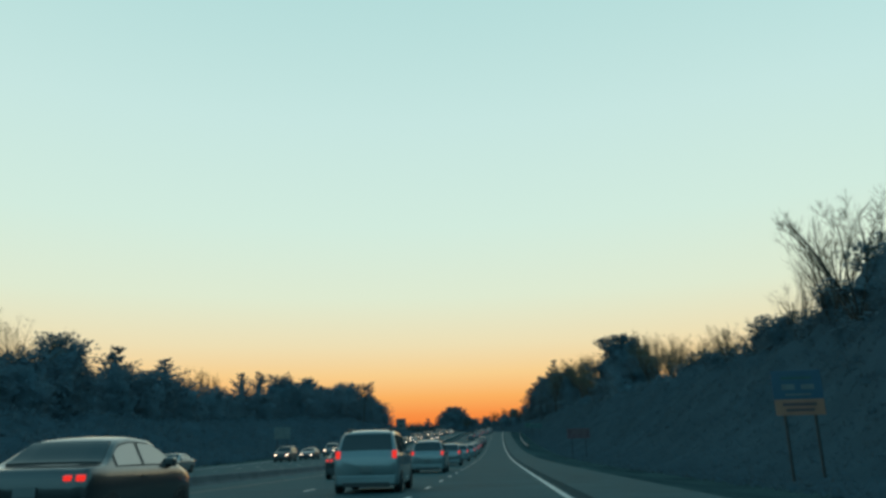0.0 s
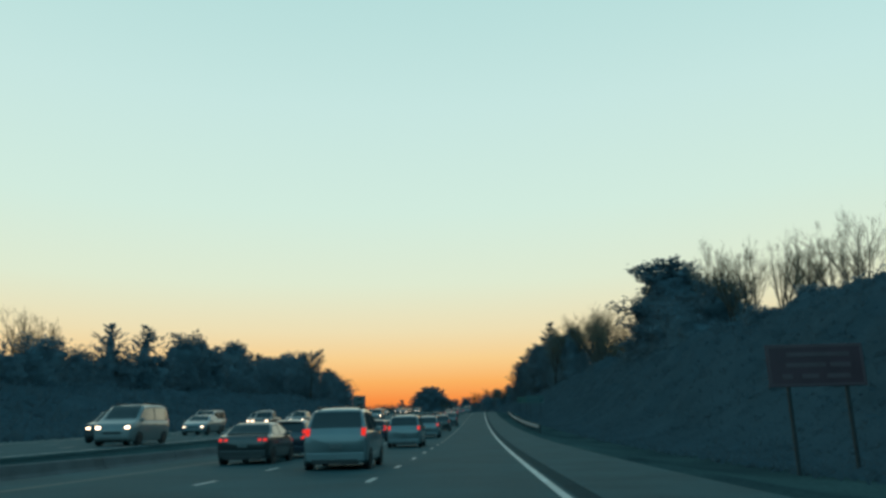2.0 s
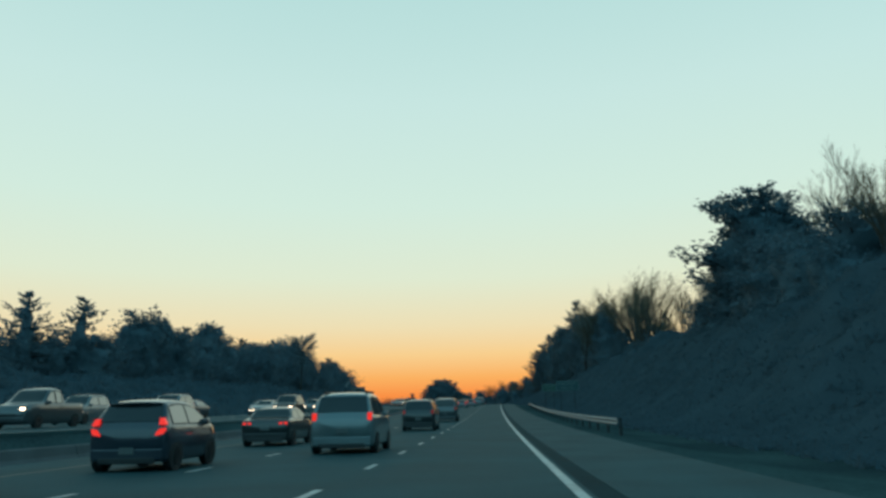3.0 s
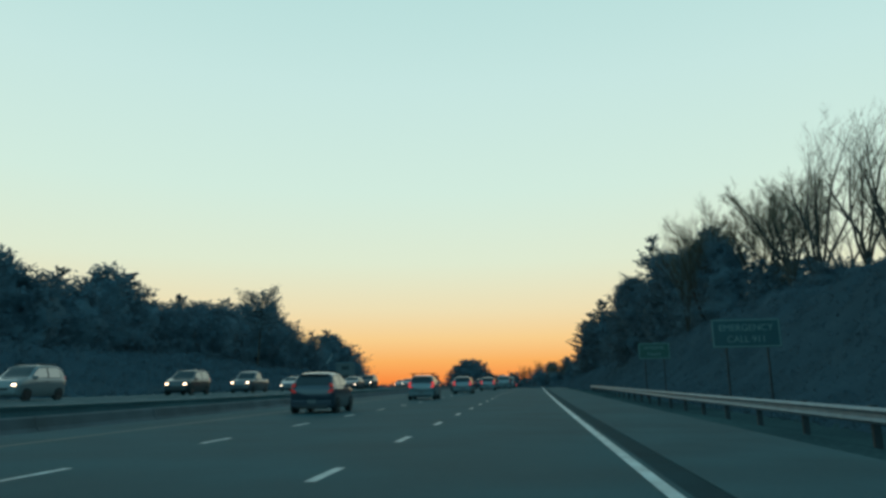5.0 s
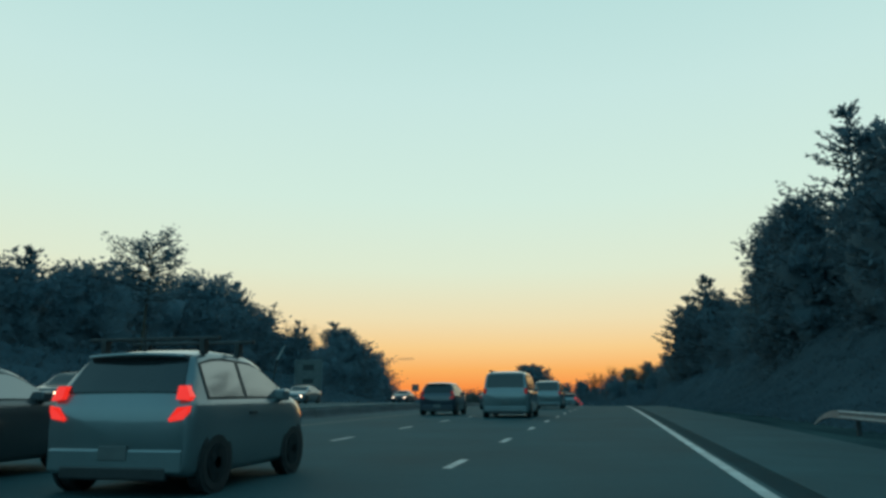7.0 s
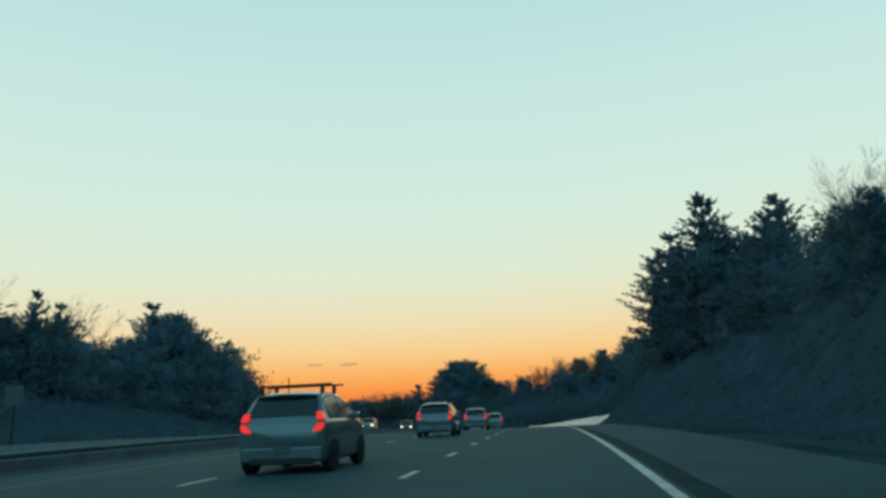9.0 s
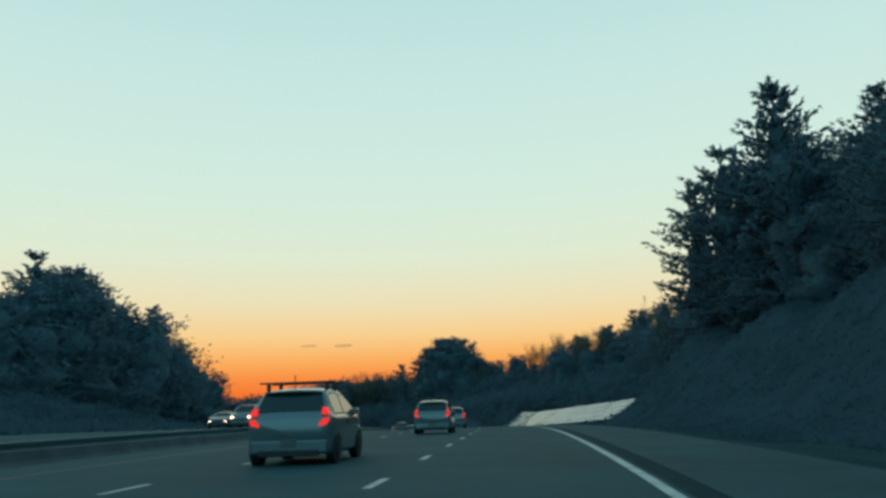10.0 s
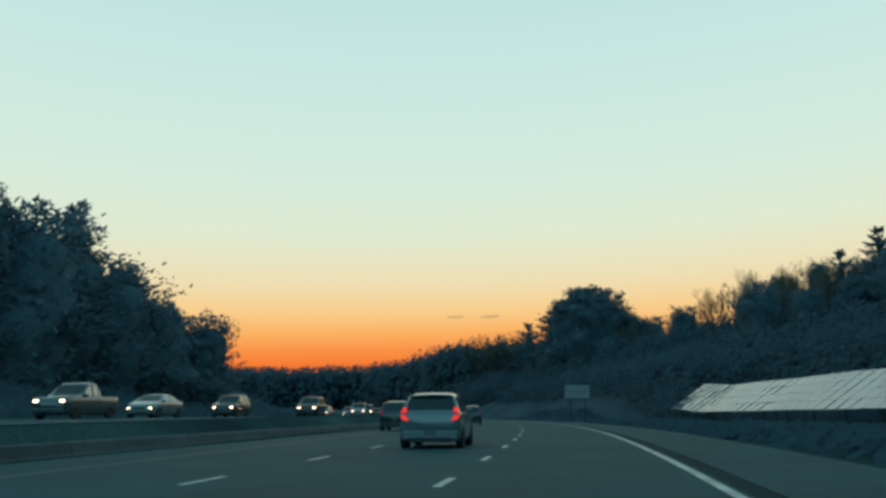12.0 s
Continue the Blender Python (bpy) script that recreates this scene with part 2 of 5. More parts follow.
def along(table, s):
    """Smooth value of a road table at s, straight on past its ends."""
    u = (s - START) / STEP
    i = int(math.floor(u))
    n = len(table)
    if i < 0:
        return table[0] + (table[1] - table[0]) * u
    if i >= n - 1:
        return table[-1] + (table[-1] - table[-2]) * (u - (n - 1))
    f = u - i
    p1, p2 = table[i], table[i + 1]
    p0 = table[i - 1] if i > 0 else 2 * p1 - p2
    p3 = table[i + 2] if i + 2 < n else 2 * p2 - p1
    return 0.5 * (2 * p1 + (p2 - p0) * f + (2 * p0 - 5 * p1 + 4 * p2 - p3) * f * f + (3 * p1 - p0 - 3 * p2 + p3) * f ** 3)


def road_x(s):
    return along(ROAD_X, s)


def road_z(s):
    return along(ROAD_Z, min(s, 1000.0))


def road_turn(s):
    """The road's heading at s, in degrees to the left."""
    return -math.degrees(math.atan2(road_x(s + 2) - road_x(s - 2), 4.0))


def road_grade(s):
    return math.degrees(math.atan2(road_z(s + 2) - road_z(s - 2), 4.0))


def smooth01(v, a, b):
    t = min(1.0, max(0.0, (v - a) / (b - a)))
    return t * t * (3 - 2 * t)


LIFT_S, LIFT_H = [50, 90, 130, 170, 220, 300, 400, 450, 500], [0.0, 0.35, 0.72, 0.75, 0.50, 0.32, 0.42, 0.60, 0.85]


def far_lift(off, s):
    """How much higher the oncoming carriageway lies, past the first stretch."""
    return float(np.interp(s, LIFT_S, LIFT_H)) * smooth01(-off, 12.9, 14.2)


def on_road(s, off, dz=0.0):
    a = radians(road_turn(s))
    return Vector((road_x(s) + off * math.cos(a), s + off * math.sin(a), road_z(s) + dz + far_lift(off, s)))


EDGE_R, EDGE_L = 4.5, -11.9          # paved edges of the near carriageway
FAR_R, FAR_L = -14.4, -28.6          # and of the oncoming one


def land_dz(off, s):
    """Height of the ground over the road beside it."""
    if off > EDGE_R:
        shelf = smooth01(s, 484, 500) * (1 - smooth01(s, 575, 610))      # the bank stands back behind the solar panels
        d = -0.55 * smooth01(off, EDGE_R, 8.5) + 8.0 * smooth01(off, 12 + 15 * shelf, 36 + 6 * shelf) + 9.0 * smooth01(off, 36, 80)
        d += 8.0 * smooth01(off, 60, 130) * smooth01(s, 600, 700) + 6.0 * smooth01(off, 90, 400)
    elif off < FAR_L:
        d = -0.3 * smooth01(-off, 28.6, 34) + 4.0 * smooth01(-off, 45, 95) + 14.0 * smooth01(-off, 90, 140) * (1 - smooth01(s, 540, 640))
    else:
        d = -0.12
    far = smooth01(abs(off), 20, 60)
    return d + far_lift(off, s) + far * 0.8 * noise.noise((off * 0.03, s * 0.03, 0.0))


def land_z(x, s):
    return road_z(s) + land_dz(x - road_x(s), s)


def make_ground():
    ss = [-400, -250, -120] + list(range(-60, 800, 8)) + list(range(800, 1400, 40)) + [1500, 1700, 2000, 2400, 3000, 3800]
    offs = [-2600, -1400, -800, -500, -350, -250, -190, -160, -140, -125, -110, -100, -90, -80, -70, -60, -52, -45, -40, -36, -33, -30.5, -28.6, -28.0,
            -21, -15, -14.4, -13.2, -11.9, -10, -4, 3.9, 4.5, 5.5, 7, 8.5, 10, 12, 15, 18, 21, 24, 27, 30, 33, 36, 41, 47, 55, 65, 80, 100, 130, 180, 260, 400, 700, 1200, 2600]
    verts, faces = [], []
    for s in ss:
        for o in offs:
            z = road_z(s) + land_dz(o, s)
            if -28.3 < o < -14.6 or -11.7 < o < 4.2:
                z -= 0.25
            verts.append((road_x(s) + o, s, z))
    w = len(offs)
    for i in range(len(ss) - 1):
        for j in range(w - 1):
            faces.append((i * w + j, i * w + j + 1, (i + 1) * w + j + 1, (i + 1) * w + j))
    me = mesh_of("ground", verts, faces, GRASS, True)
    me.materials.append(LITTER)
    shaded = [1 if (o > 11 or o < -40) else 0 for o in offs[:-1]] * (len(ss) - 1)
    me.polygons.foreach_set("material_index", shaded)
    ob = new("ground", me)
    return tagged(ob, "dry winter grass verges and wooded banks beside the highway", "ground", kind="structure")


def strip(name, off0, off1, s0, s1, mat, dz, label, category, step=4.0, thick=0.0, kind="structure", parent=None):
    """A ribbon along the road between two offsets."""
    verts, faces = [], []
    n = max(1, int(round((s1 - s0) / step)))
    for i in range(n + 1):
        s = s0 + (s1 - s0) * i / n
        for o in (off0, off1):
            verts.append(tuple(on_road(s, o, dz)))
    for i in range(n):
        faces.append((2 * i, 2 * i + 1, 2 * i + 3, 2 * i + 2))
    if thick:
        k = len(verts)
        verts += [(x, y, z - thick) for x, y, z in verts]
        for i in range(n):
            faces += [(k + 2 * i, k + 2 * i + 2, 2 * i + 2, 2 * i), (2 * i + 1, k + 2 * i + 1, k + 2 * i + 3, 2 * i + 3)][::1]
            faces[-2] = (2 * i, 2 * i + 2, k + 2 * i + 2, k + 2 * i)
            faces[-1] = (2 * i + 3, 2 * i + 1, k + 2 * i + 1, k + 2 * i + 3)
    ob = new(name, mesh_of(name, verts, faces, mat))
    if parent:
        ob.parent = parent
        return ob
    return tagged(ob, label, category, kind=kind)


make_ground()
S0, S1 = -40.0, 1000.0
LINE_L, LINE_R = -2.27, 1.39         # broken line and edge line of the camera's lane
LINE_M = LINE_L - 3.66
LINE_LL = LINE_M - 3.66
strip("road", EDGE_L, LINE_R + 0.16, S0, S1, ASPHALT, 0.0, "dark worn asphalt of the three-lane carriageway", "road", thick=0.3)
strip("pavement", LINE_R + 0.52, EDGE_R, S0, S1, SHOULDER, 0.0, "paler grey asphalt shoulder beyond the edge line", "shoulder", thick=0.3)
strip("road_joint", LINE_R + 0.16, LINE_R + 0.52, S0, S1, SEAM, -0.012, "dark tarred joint between lane and shoulder", "road joint", thick=0.2)
strip("road_oncoming", FAR_L, FAR_R, S0, S1, ASPHALT, 0.0, "dark asphalt of the oncoming carriageway", "road", thick=0.3)


def make_markings():
    marks = thing("road_marking", "worn white edge line and broken lane lines", "road marking", kind="structure")
    strip("edge_line", LINE_R - 0.075, LINE_R + 0.075, S0, S1, PAINT_LINE, 0.006, "", "", parent=marks)
    strip("edge_line", LINE_LL - 0.06, LINE_LL + 0.06, S0, S1, PAINT_YELLOW, 0.006, "", "", parent=marks)
    period, length = 5.25, 1.35
    for off, s_end, w in ((LINE_L, 640, 0.065), (LINE_M, 520, 0.065)):
        for k in range(130):
            s = 1e4 * (1 - math.exp(-5.438e-4 * (k + 0.298))) - length / 2
            if 0 < s < s_end:
                strip("lane_dash", off - w, off + w, s, s + length, PAINT_LINE, 0.006, "", "", step=0.7, parent=marks)
    for off in (-18.0, -21.7):
        verts, faces = [], []
        s = 4.0
        while s < 700:
            k = len(verts)
            for q in (s, s + length):
                for o in (off - 0.06, off + 0.06):
                    verts.append(tuple(on_road(q, o, 0.006)))
            faces.append((k, k + 1, k + 3, k + 2))
            s += period
        ob = new("far_lane_dashes", mesh_of("far_lane_dashes", verts, faces, PAINT_LINE))
        ob.parent = marks
        ob["kind"] = "stuff"
    for off in (FAR_R - 0.7, FAR_L + 2.9):
        strip("edge_line", off - 0.06, off + 0.06, S0, S1, PAINT_LINE, 0.006, "", "", parent=marks)


make_markings()


def make_barrier():
    """Concrete median barrier in cast lengths with small joints."""
    wall = thing("median_barrier", "low weathered concrete barrier along the median", "barrier", kind="structure")
    prof = [(-0.30, 0.0), (-0.30, 0.07), (-0.17, 0.28), (-0.10, 0.66), (-0.06, 0.70), (0.06, 0.70), (0.10, 0.66), (0.17, 0.28), (0.30, 0.07), (0.30, 0.0)]
    s, k = -30.0, 0
    while s < 700:
        e = s + (6.0 if s < 560 else 12.0)
        verts, faces = [], []
        for q in (s, e - 0.03):
            for o, z in prof:
                verts.append(tuple(on_road(q, -12.6 + o, z * 0.66 - 0.12)))
        n = len(prof)
        for i in range(n - 1):
            faces.append((i, i + n, i + n + 1, i + 1))
        faces.append(tuple(range(n)))
        faces.append(tuple(reversed(range(n, 2 * n))))
        part_mesh("barrier_block", mesh_of("barrier_block", verts, faces, CONCRETE), wall)
        s = e
    return wall


make_barrier()

# ---- trees ----
rng = random.Random(7)


def blade(verts, faces, p, d, length, width, r, face=None):
    """One leaf-shaped sliver at p along d, its flat side turned towards face."""
    turn = Vector((r.uniform(-1, 1), r.uniform(-1, 1), r.uniform(-1, 1)))
    side = (turn * 0.5 + face if face else turn).cross(d)
    if side.length < 1e-3:
        side = d.orthogonal()
    side = side.normalized() * (width / 2)
    m = p + d * (length * 0.45)
    q = p + d * length
    k = len(verts)
    verts.extend((tuple(p), tuple(m + side), tuple(q), tuple(m - side)))
    faces.append((k, k + 1, k + 2, k + 3))


def pad(verts, faces, p, face, length, width, r):
    """A spray of needles that lies along the outside of the crown."""
    n = (face + Vector((r.gauss(0, 0.13), r.gauss(0, 0.13), r.gauss(0, 0.13)))).normalized()
    d = n.cross(Vector((r.gauss(0, 1), r.gauss(0, 1), r.gauss(0, 1)))).normalized()
    e = n.cross(d) * (width / 2)
    d = d * (length / 2)
    k = len(verts)
    verts.extend(tuple(q) for q in (p - d * 0.8, p + e - d * 0.1, p + d, p - e * 0.9 + d * 0.2))
    faces.append((k, k + 1, k + 2, k + 3))


def needle(verts, faces, p, d, length, width, r, face):
    """A spray of needles as one narrow wedge at p along d, its flat side turned towards face."""
    turn = Vector((r.uniform(-1, 1), r.uniform(-1, 1), r.uniform(-1, 1)))
    side = (turn * 0.6 + face).cross(d)
    if side.length < 1e-3:
        side = d.orthogonal()
    side = side.normalized() * (width / 2)
    k = len(verts)
    verts.extend((tuple(p + side), tuple(p + d * length), tuple(p - side)))
    faces.append((k, k + 1, k + 2))


def tuft(verts, faces, p, out, n, length, width, r):
    for _ in range(n):
        d = (out * 0.55 + Vector((r.gauss(0, 0.6), r.gauss(0, 0.6), r.gauss(0.15, 0.5)))).normalized()
        needle(verts, faces, p + d * (-0.3 * length), d, length * r.uniform(0.7, 1.35), width, r, Vector((out.x, out.y, 0.5)))


def pine_meshes(seed, profile, rmax, first=0.18, limbs=64, tufts=7, blades=6, size=0.8, lift=0.25, gap=0.0, rise=0.5, heavy=1.0, whorls=0, hull=0.56, h=20.0):
    """Trunk and crown of a conifer 20 m high. profile: how far the limbs reach at a share of the height."""
    r = random.Random(seed)
    tv, tf, cv, cf = [], [], [], []
    bend = [Vector((0, 0, 0))]
    for i in range(1, 9):
        bend.append(Vector((bend[-1].x + r.gauss(0, 0.08), bend[-1].y + r.gauss(0, 0.08), h * i / 8)))
    for i in range(8):
        tube_into(tv, tf, bend[i], bend[i + 1], 0.30 * (1 - i / 8.6), 0.30 * (1 - (i + 1) / 8.6), 6)

    def axis(u):
        i = min(7, int(u * 8))
        return bend[i].lerp(bend[i + 1], u * 8 - i)

    def lobe(u, a):
        """How the crown bulges and draws in round its outline."""
        return 0.86 + 0.46 * noise.noise((math.cos(a) * 1.4 + seed, math.sin(a) * 1.4, u * 5)) + 0.24 * noise.noise((math.cos(a) * 3.2, math.sin(a) * 3.2 + seed, u * 13))
    turn = 0.0
    for k in range(limbs):
        u = first + (0.99 - first) * ((k + r.uniform(-0.4, 0.4)) / limbs)
        u = min(0.995, max(first, u))
        if whorls:
            u = min(0.99, first + (0.99 - first) * (int((u - first) / (0.99 - first) * whorls) + 0.5) / whorls + r.gauss(0, 0.010 if size < 0.5 else 0.025))
        if gap and r.random() < gap:
            continue
        turn += 2.4 + r.uniform(-0.5, 0.5)
        reach = rmax * profile(u) * (r.uniform(0.66, 1.08) if whorls else lobe(u, turn) * r.uniform(0.90, 1.08))
        up = lift + (u - 0.5) * rise + r.uniform(-0.12, 0.12)
        out = Vector((math.cos(turn), math.sin(turn), up)).normalized()
        a = axis(u)
        end = a + out * reach + Vector((0, 0, 0.12 * reach))
        mid = a + out * (reach * 0.55)
        if size < 0.6 or k % 3 == 0:
            tube_into(tv, tf, a, mid, 0.06 + 0.012 * reach, 0.04 + 0.006 * reach, 3)
        if size < 0.6:
            tube_into(tv, tf, mid, end, 0.04 + 0.006 * reach, 0.015, 3)
        n = max(8, int(2 * tufts * (0.35 + reach / rmax) * (1 if whorls or u < 0.75 else 1.6)))
        for j in range(n):
            f = (0.20 if whorls else 0.52) + (0.84 if whorls else 0.54) * (j + r.random()) / n
            p = a.lerp(mid, f / 0.55) if f < 0.55 else mid.lerp(end, (f - 0.55) / 0.45)
            if whorls:
                wide = reach * 0.24 * (1.12 - f)
                p = p + Vector((r.gauss(0, wide), r.gauss(0, wide), r.gauss(0.03, 0.06 + wide * 0.15)))
            else:
                wide = (0.10 + 0.05 * rmax) * (1.6 - f * 0.75)
                p = p + Vector((r.gauss(0, wide), r.gauss(0, wide), r.gauss(0, wide * 0.9)))
            tuft(cv, cf, p, out, blades // 2, size * (1.2 - 0.3 * f), size * 0.44 * heavy * (1.5 - 0.8 * f), r)
    # the dense inner mass of needles behind the outer sprays
    if hull:
        rows, cols = 14, 16
        k = len(cv)
        for i in range(rows):
            u = first + (0.93 - first) * i / (rows - 1)
            c = axis(u)
            for j in range(cols):
                a = 2 * math.pi * j / cols
                q = rmax * profile(u) * hull * lobe(u, a) * (0.2 if i in (0, rows - 1) else 0.6 if i == rows - 2 else 0.85 if i == rows - 3 else 1.0)
                cv.append((c.x + math.cos(a) * q, c.y + math.sin(a) * q, c.z + (lift + (u - 0.5) * rise) * q + 0.12 * q))
        for i in range(rows - 1):
            for j in range(cols):
                m = (j + 1) % cols
                cf.append((k + i * cols + j, k + i * cols + m, k + (i + 1) * cols + m, k + (i + 1) * cols + j))
        # sprays that lie on that mass and break it up
        for _ in range(0 if whorls else 460):
            u, a = first + (0.90 - first) * r.random(), r.uniform(0, 2 * math.pi)
            c, q = axis(u), rmax * profile(u) * hull * lobe(u, a) * r.uniform(0.95, 1.35)
            n = Vector((math.cos(a), math.sin(a), 0.45))
            d = (Vector((r.gauss(0, 1), r.gauss(0, 1), r.gauss(0.3, 0.8))).normalized() + n * 0.35).normalized()
            p = Vector((c.x + math.cos(a) * q, c.y + math.sin(a) * q, c.z + (lift + (u - 0.5) * rise) * q + 0.12 * q))
            needle(cv, cf, p - d * 0.4, d, r.uniform(0.7, 1.2), r.uniform(0.4, 0.7), r, n)
    for _ in range(5):
        tuft(cv, cf, bend[8] + Vector((r.gauss(0, 0.2), r.gauss(0, 0.2), r.uniform(-0.9, 0.1))), Vector((0, 0, 1)), blades, size * 0.8, size * 0.2, r)
    crown = mesh_of("crown", cv, cf, NEEDLES)
    crown.polygons.foreach_set("use_smooth", [len(f) == 4 for f in cf])
    return mesh_of("trunk", tv, tf, BARK), crown


def spire(u):
    return (1.02 - u) ** 0.62 * (0.75 + 0.25 * math.sin(u * 31))


def hemlock(u):
    """Broad below, with shelves that step in towards a blunt top."""
    return min(1.0, 0.20 + 1.25 * (1.0 - u) ** 0.75) * (0.84 + 0.16 * math.sin(u * 26)) * (0.7 + 0.3 * smooth01(u, 0.05, 0.3))


def layered(u):
    return (0.40 + 0.60 * smooth01(u, 0.05, 0.35)) * min(1.0, (1.03 - u) * 2.0 + 0.05) * (0.84 + 0.16 * math.sin(u * 33 + 1))


def rounded(u):
    return math.sqrt(max(0.04, 1 - ((u - 0.50) / 0.53) ** 2)) * (0.95 + 0.05 * math.sin(u * 21))


def broad(u):
    """Widest high up, like an old open-grown pine."""
    return (0.45 + 0.55 * smooth01(u, 0.15, 0.62)) * math.sqrt(max(0.05, min(1.0, (1.02 - u) * 3.6)))


def dome(u):
    """Full to the ground, with a high rounded head."""
    return math.sqrt(max(0.02, 1 - (max(0.0, u - 0.30) / 0.71) ** 2.2)) * (0.72 + 0.28 * smooth01(u, 0.0, 0.3))


def flat_top(u):
    return (0.25 + 0.75 * smooth01(u, 0.45, 0.8)) * (1.0 if u < 0.9 else 0.75)


def bare_meshes(seed, spread=0.55, h=20.0):
    """A leafless broad tree 20 m high: a forked stem with upswept limbs, and a crown of fine twigs."""
    r = random.Random(seed)
    tv, tf, cv, cf = [], [], [], []

    def limb(p, d, length, rad, lv):
        """One limb in bends, with side limbs that turn upwards."""
        n = 4 if lv < 2 else 3
        if lv == 3:
            needle(cv, cf, p, d, length, 0.036, r, Vector((0, -1, 0.2)))
            for _ in range(3):
                dd = (d + Vector((r.gauss(0, 0.4), r.gauss(0, 0.4), r.gauss(0.2, 0.25)))).normalized()
                needle(cv, cf, p + d * (length * r.uniform(0.3, 0.9)), dd, length * r.uniform(0.5, 0.9), 0.026, r, Vector((0, -1, 0.2)))
            return
        for i in range(n):
            q = p + d * (length / n)
            r0, r1 = rad * (1 - 0.72 * i / n), rad * (1 - 0.72 * (i + 1) / n)
            if lv < 2:
                tube_into(tv, tf, p, q, r0, r1, 5 if lv == 0 else 4)
            else:
                tube_into(cv, cf, p, q, r0, r1, 3)
            if i > 0:
                for _ in range(2):
                    a = r.uniform(0, 2 * math.pi)
                    side = Vector((math.cos(a), math.sin(a), r.uniform(0.0, 0.5)))
                    dd = (d + side * (spread * r.uniform(0.7, 1.3))).normalized()
                    limb(p.lerp(q, r.random()), dd, length * r.uniform(0.36, 0.60) * (1.15 - 0.15 * i), r1 * r.uniform(0.55, 0.72), lv + 1)
            p = q
            d = (d + Vector((r.gauss(0, 0.09), r.gauss(0, 0.09), 0.08 if lv else 0.0))).normalized()
        needle(cv, cf, p, d, length * 0.3, rad * 0.6, r, Vector((0, -1, 0.2)))

    stem = Vector((r.gauss(0, 0.03), r.gauss(0, 0.03), 1)).normalized()
    foot = stem * (h * 0.30)
    tube_into(tv, tf, (0, 0, 0), foot * 0.5, 0.30, 0.26, 6)
    tube_into(tv, tf, foot * 0.5, foot, 0.26, 0.23, 6)
    forks = 5
    for i in range(forks):
        a = 2 * math.pi * (i + r.random() * 0.6) / forks
        d = (stem + Vector((math.cos(a), math.sin(a), 0)) * (spread * r.uniform(0.25, 0.75))).normalized()
        limb(stem * (h * r.uniform(0.20, 0.30)), d, h * r.uniform(0.50, 0.66), r.uniform(0.13, 0.19), 0)
    top = max(v[2] for v in cv)
    k = h / top
    scale_v = lambda vs: [(x * k, y * k, z * k) for x, y, z in vs]
    return mesh_of("trunk", scale_v(tv), tf, BARE_BARK), mesh_of("crown", scale_v(cv), cf, TWIGS)


PINE = {
    "spire": [pine_meshes(11, spire, 5.4, 0.05, 100, 10, 8, 0.50), pine_meshes(12, hemlock, 5.4, 0.05, 100, 10, 8, 0.50)],
    "hemlock": [pine_meshes(14, hemlock, 6.6, 0.04, 110, 11, 8, 0.52, lift=0.12, rise=0.7), pine_meshes(15, hemlock, 6.2, 0.04, 110, 11, 8, 0.52, lift=0.18, rise=0.8)],
    "layer": [pine_meshes(21, layered, 7.0, 0.10, 104, 13, 8, 0.50, gap=0.06, rise=0.8, lift=0.10, hull=0.22, whorls=14), pine_meshes(22, layered, 6.6, 0.10, 100, 13, 8, 0.50, gap=0.06, rise=0.8, lift=0.10, hull=0.22, whorls=13),
              pine_meshes(23, layered, 7.2, 0.12, 104, 13, 8, 0.50, gap=0.06, rise=0.9, lift=0.10, hull=0.22, whorls=13)],
    "round": [pine_meshes(31, rounded, 7.4, 0.03, 120, 11, 8, 0.54, lift=0.3, rise=0.9, heavy=1.1), pine_meshes(32, broad, 6.4, 0.03, 120, 11, 8, 0.54, lift=0.3, rise=0.9, heavy=1.1)],
    "broad": [pine_meshes(35, dome, 7.0, 0.03, 170, 14, 8, 0.54, lift=0.15, rise=0.6, heavy=1.1, hull=0.70)],
    "open": [pine_meshes(44, layered, 6.6, 0.34, 60, 13, 8, 0.44, rise=0.7, lift=0.15, hull=0, heavy=0.8, whorls=9)],
    "flat": [pine_meshes(41, flat_top, 5.6, 0.62, 48, 13, 8, 0.46, rise=0.9, lift=-0.12, hull=0, heavy=0.8)],
    "far_round": [pine_meshes(33, rounded, 8.0, 0.03, 104, 7, 6, 0.74, lift=0.3, rise=0.9), pine_meshes(34, dome, 7.4, 0.03, 104, 7, 6, 0.74, lift=0.3, rise=1.0), pine_meshes(36, hemlock, 7.8, 0.03, 104, 7, 6, 0.74, lift=0.3, rise=1.0)],
    "far_layer": [pine_meshes(24, layered, 7.0, 0.06, 84, 8, 6, 0.70, gap=0.04, rise=0.9, lift=0.15, hull=0.20, whorls=13), pine_meshes(25, layered, 7.6, 0.06, 88, 8, 6, 0.70, gap=0.04, rise=0.9, lift=0.12, hull=0.20, whorls=11)],
    "far_spire": [pine_meshes(13, hemlock, 7.4, 0.05, 96, 7, 6, 0.72)],
}
BARE = [bare_meshes(51, 0.40), bare_meshes(52, 0.48), bare_meshes(53, 0.34)]
LABELS = {
    "spire": "tall dark conifer with a tapering crown on the wooded bank",
    "layer": "tall white pine with layered ragged limbs beside the highway",
    "round": "broad dense dark evergreen with a rounded crown",
    "open": "tall white pine with an open crown and visible stem",
    "far_round": "broad dense dark evergreen with a rounded crown",
    "far_layer": "tall white pine with layered ragged limbs in the wood",
    "far_spire": "dark conifer with a tapering crown in the wood",
    "hemlock": "broad dark hemlock with drooping shelves of needles",
    "broad": "old broad-headed dark pine on the wooded bank",
    "flat": "lone pine with a bare stem and a flat ragged crown",
    "bare": "leafless broad tree with fine upswept winter twigs",
}
FIRST = {}


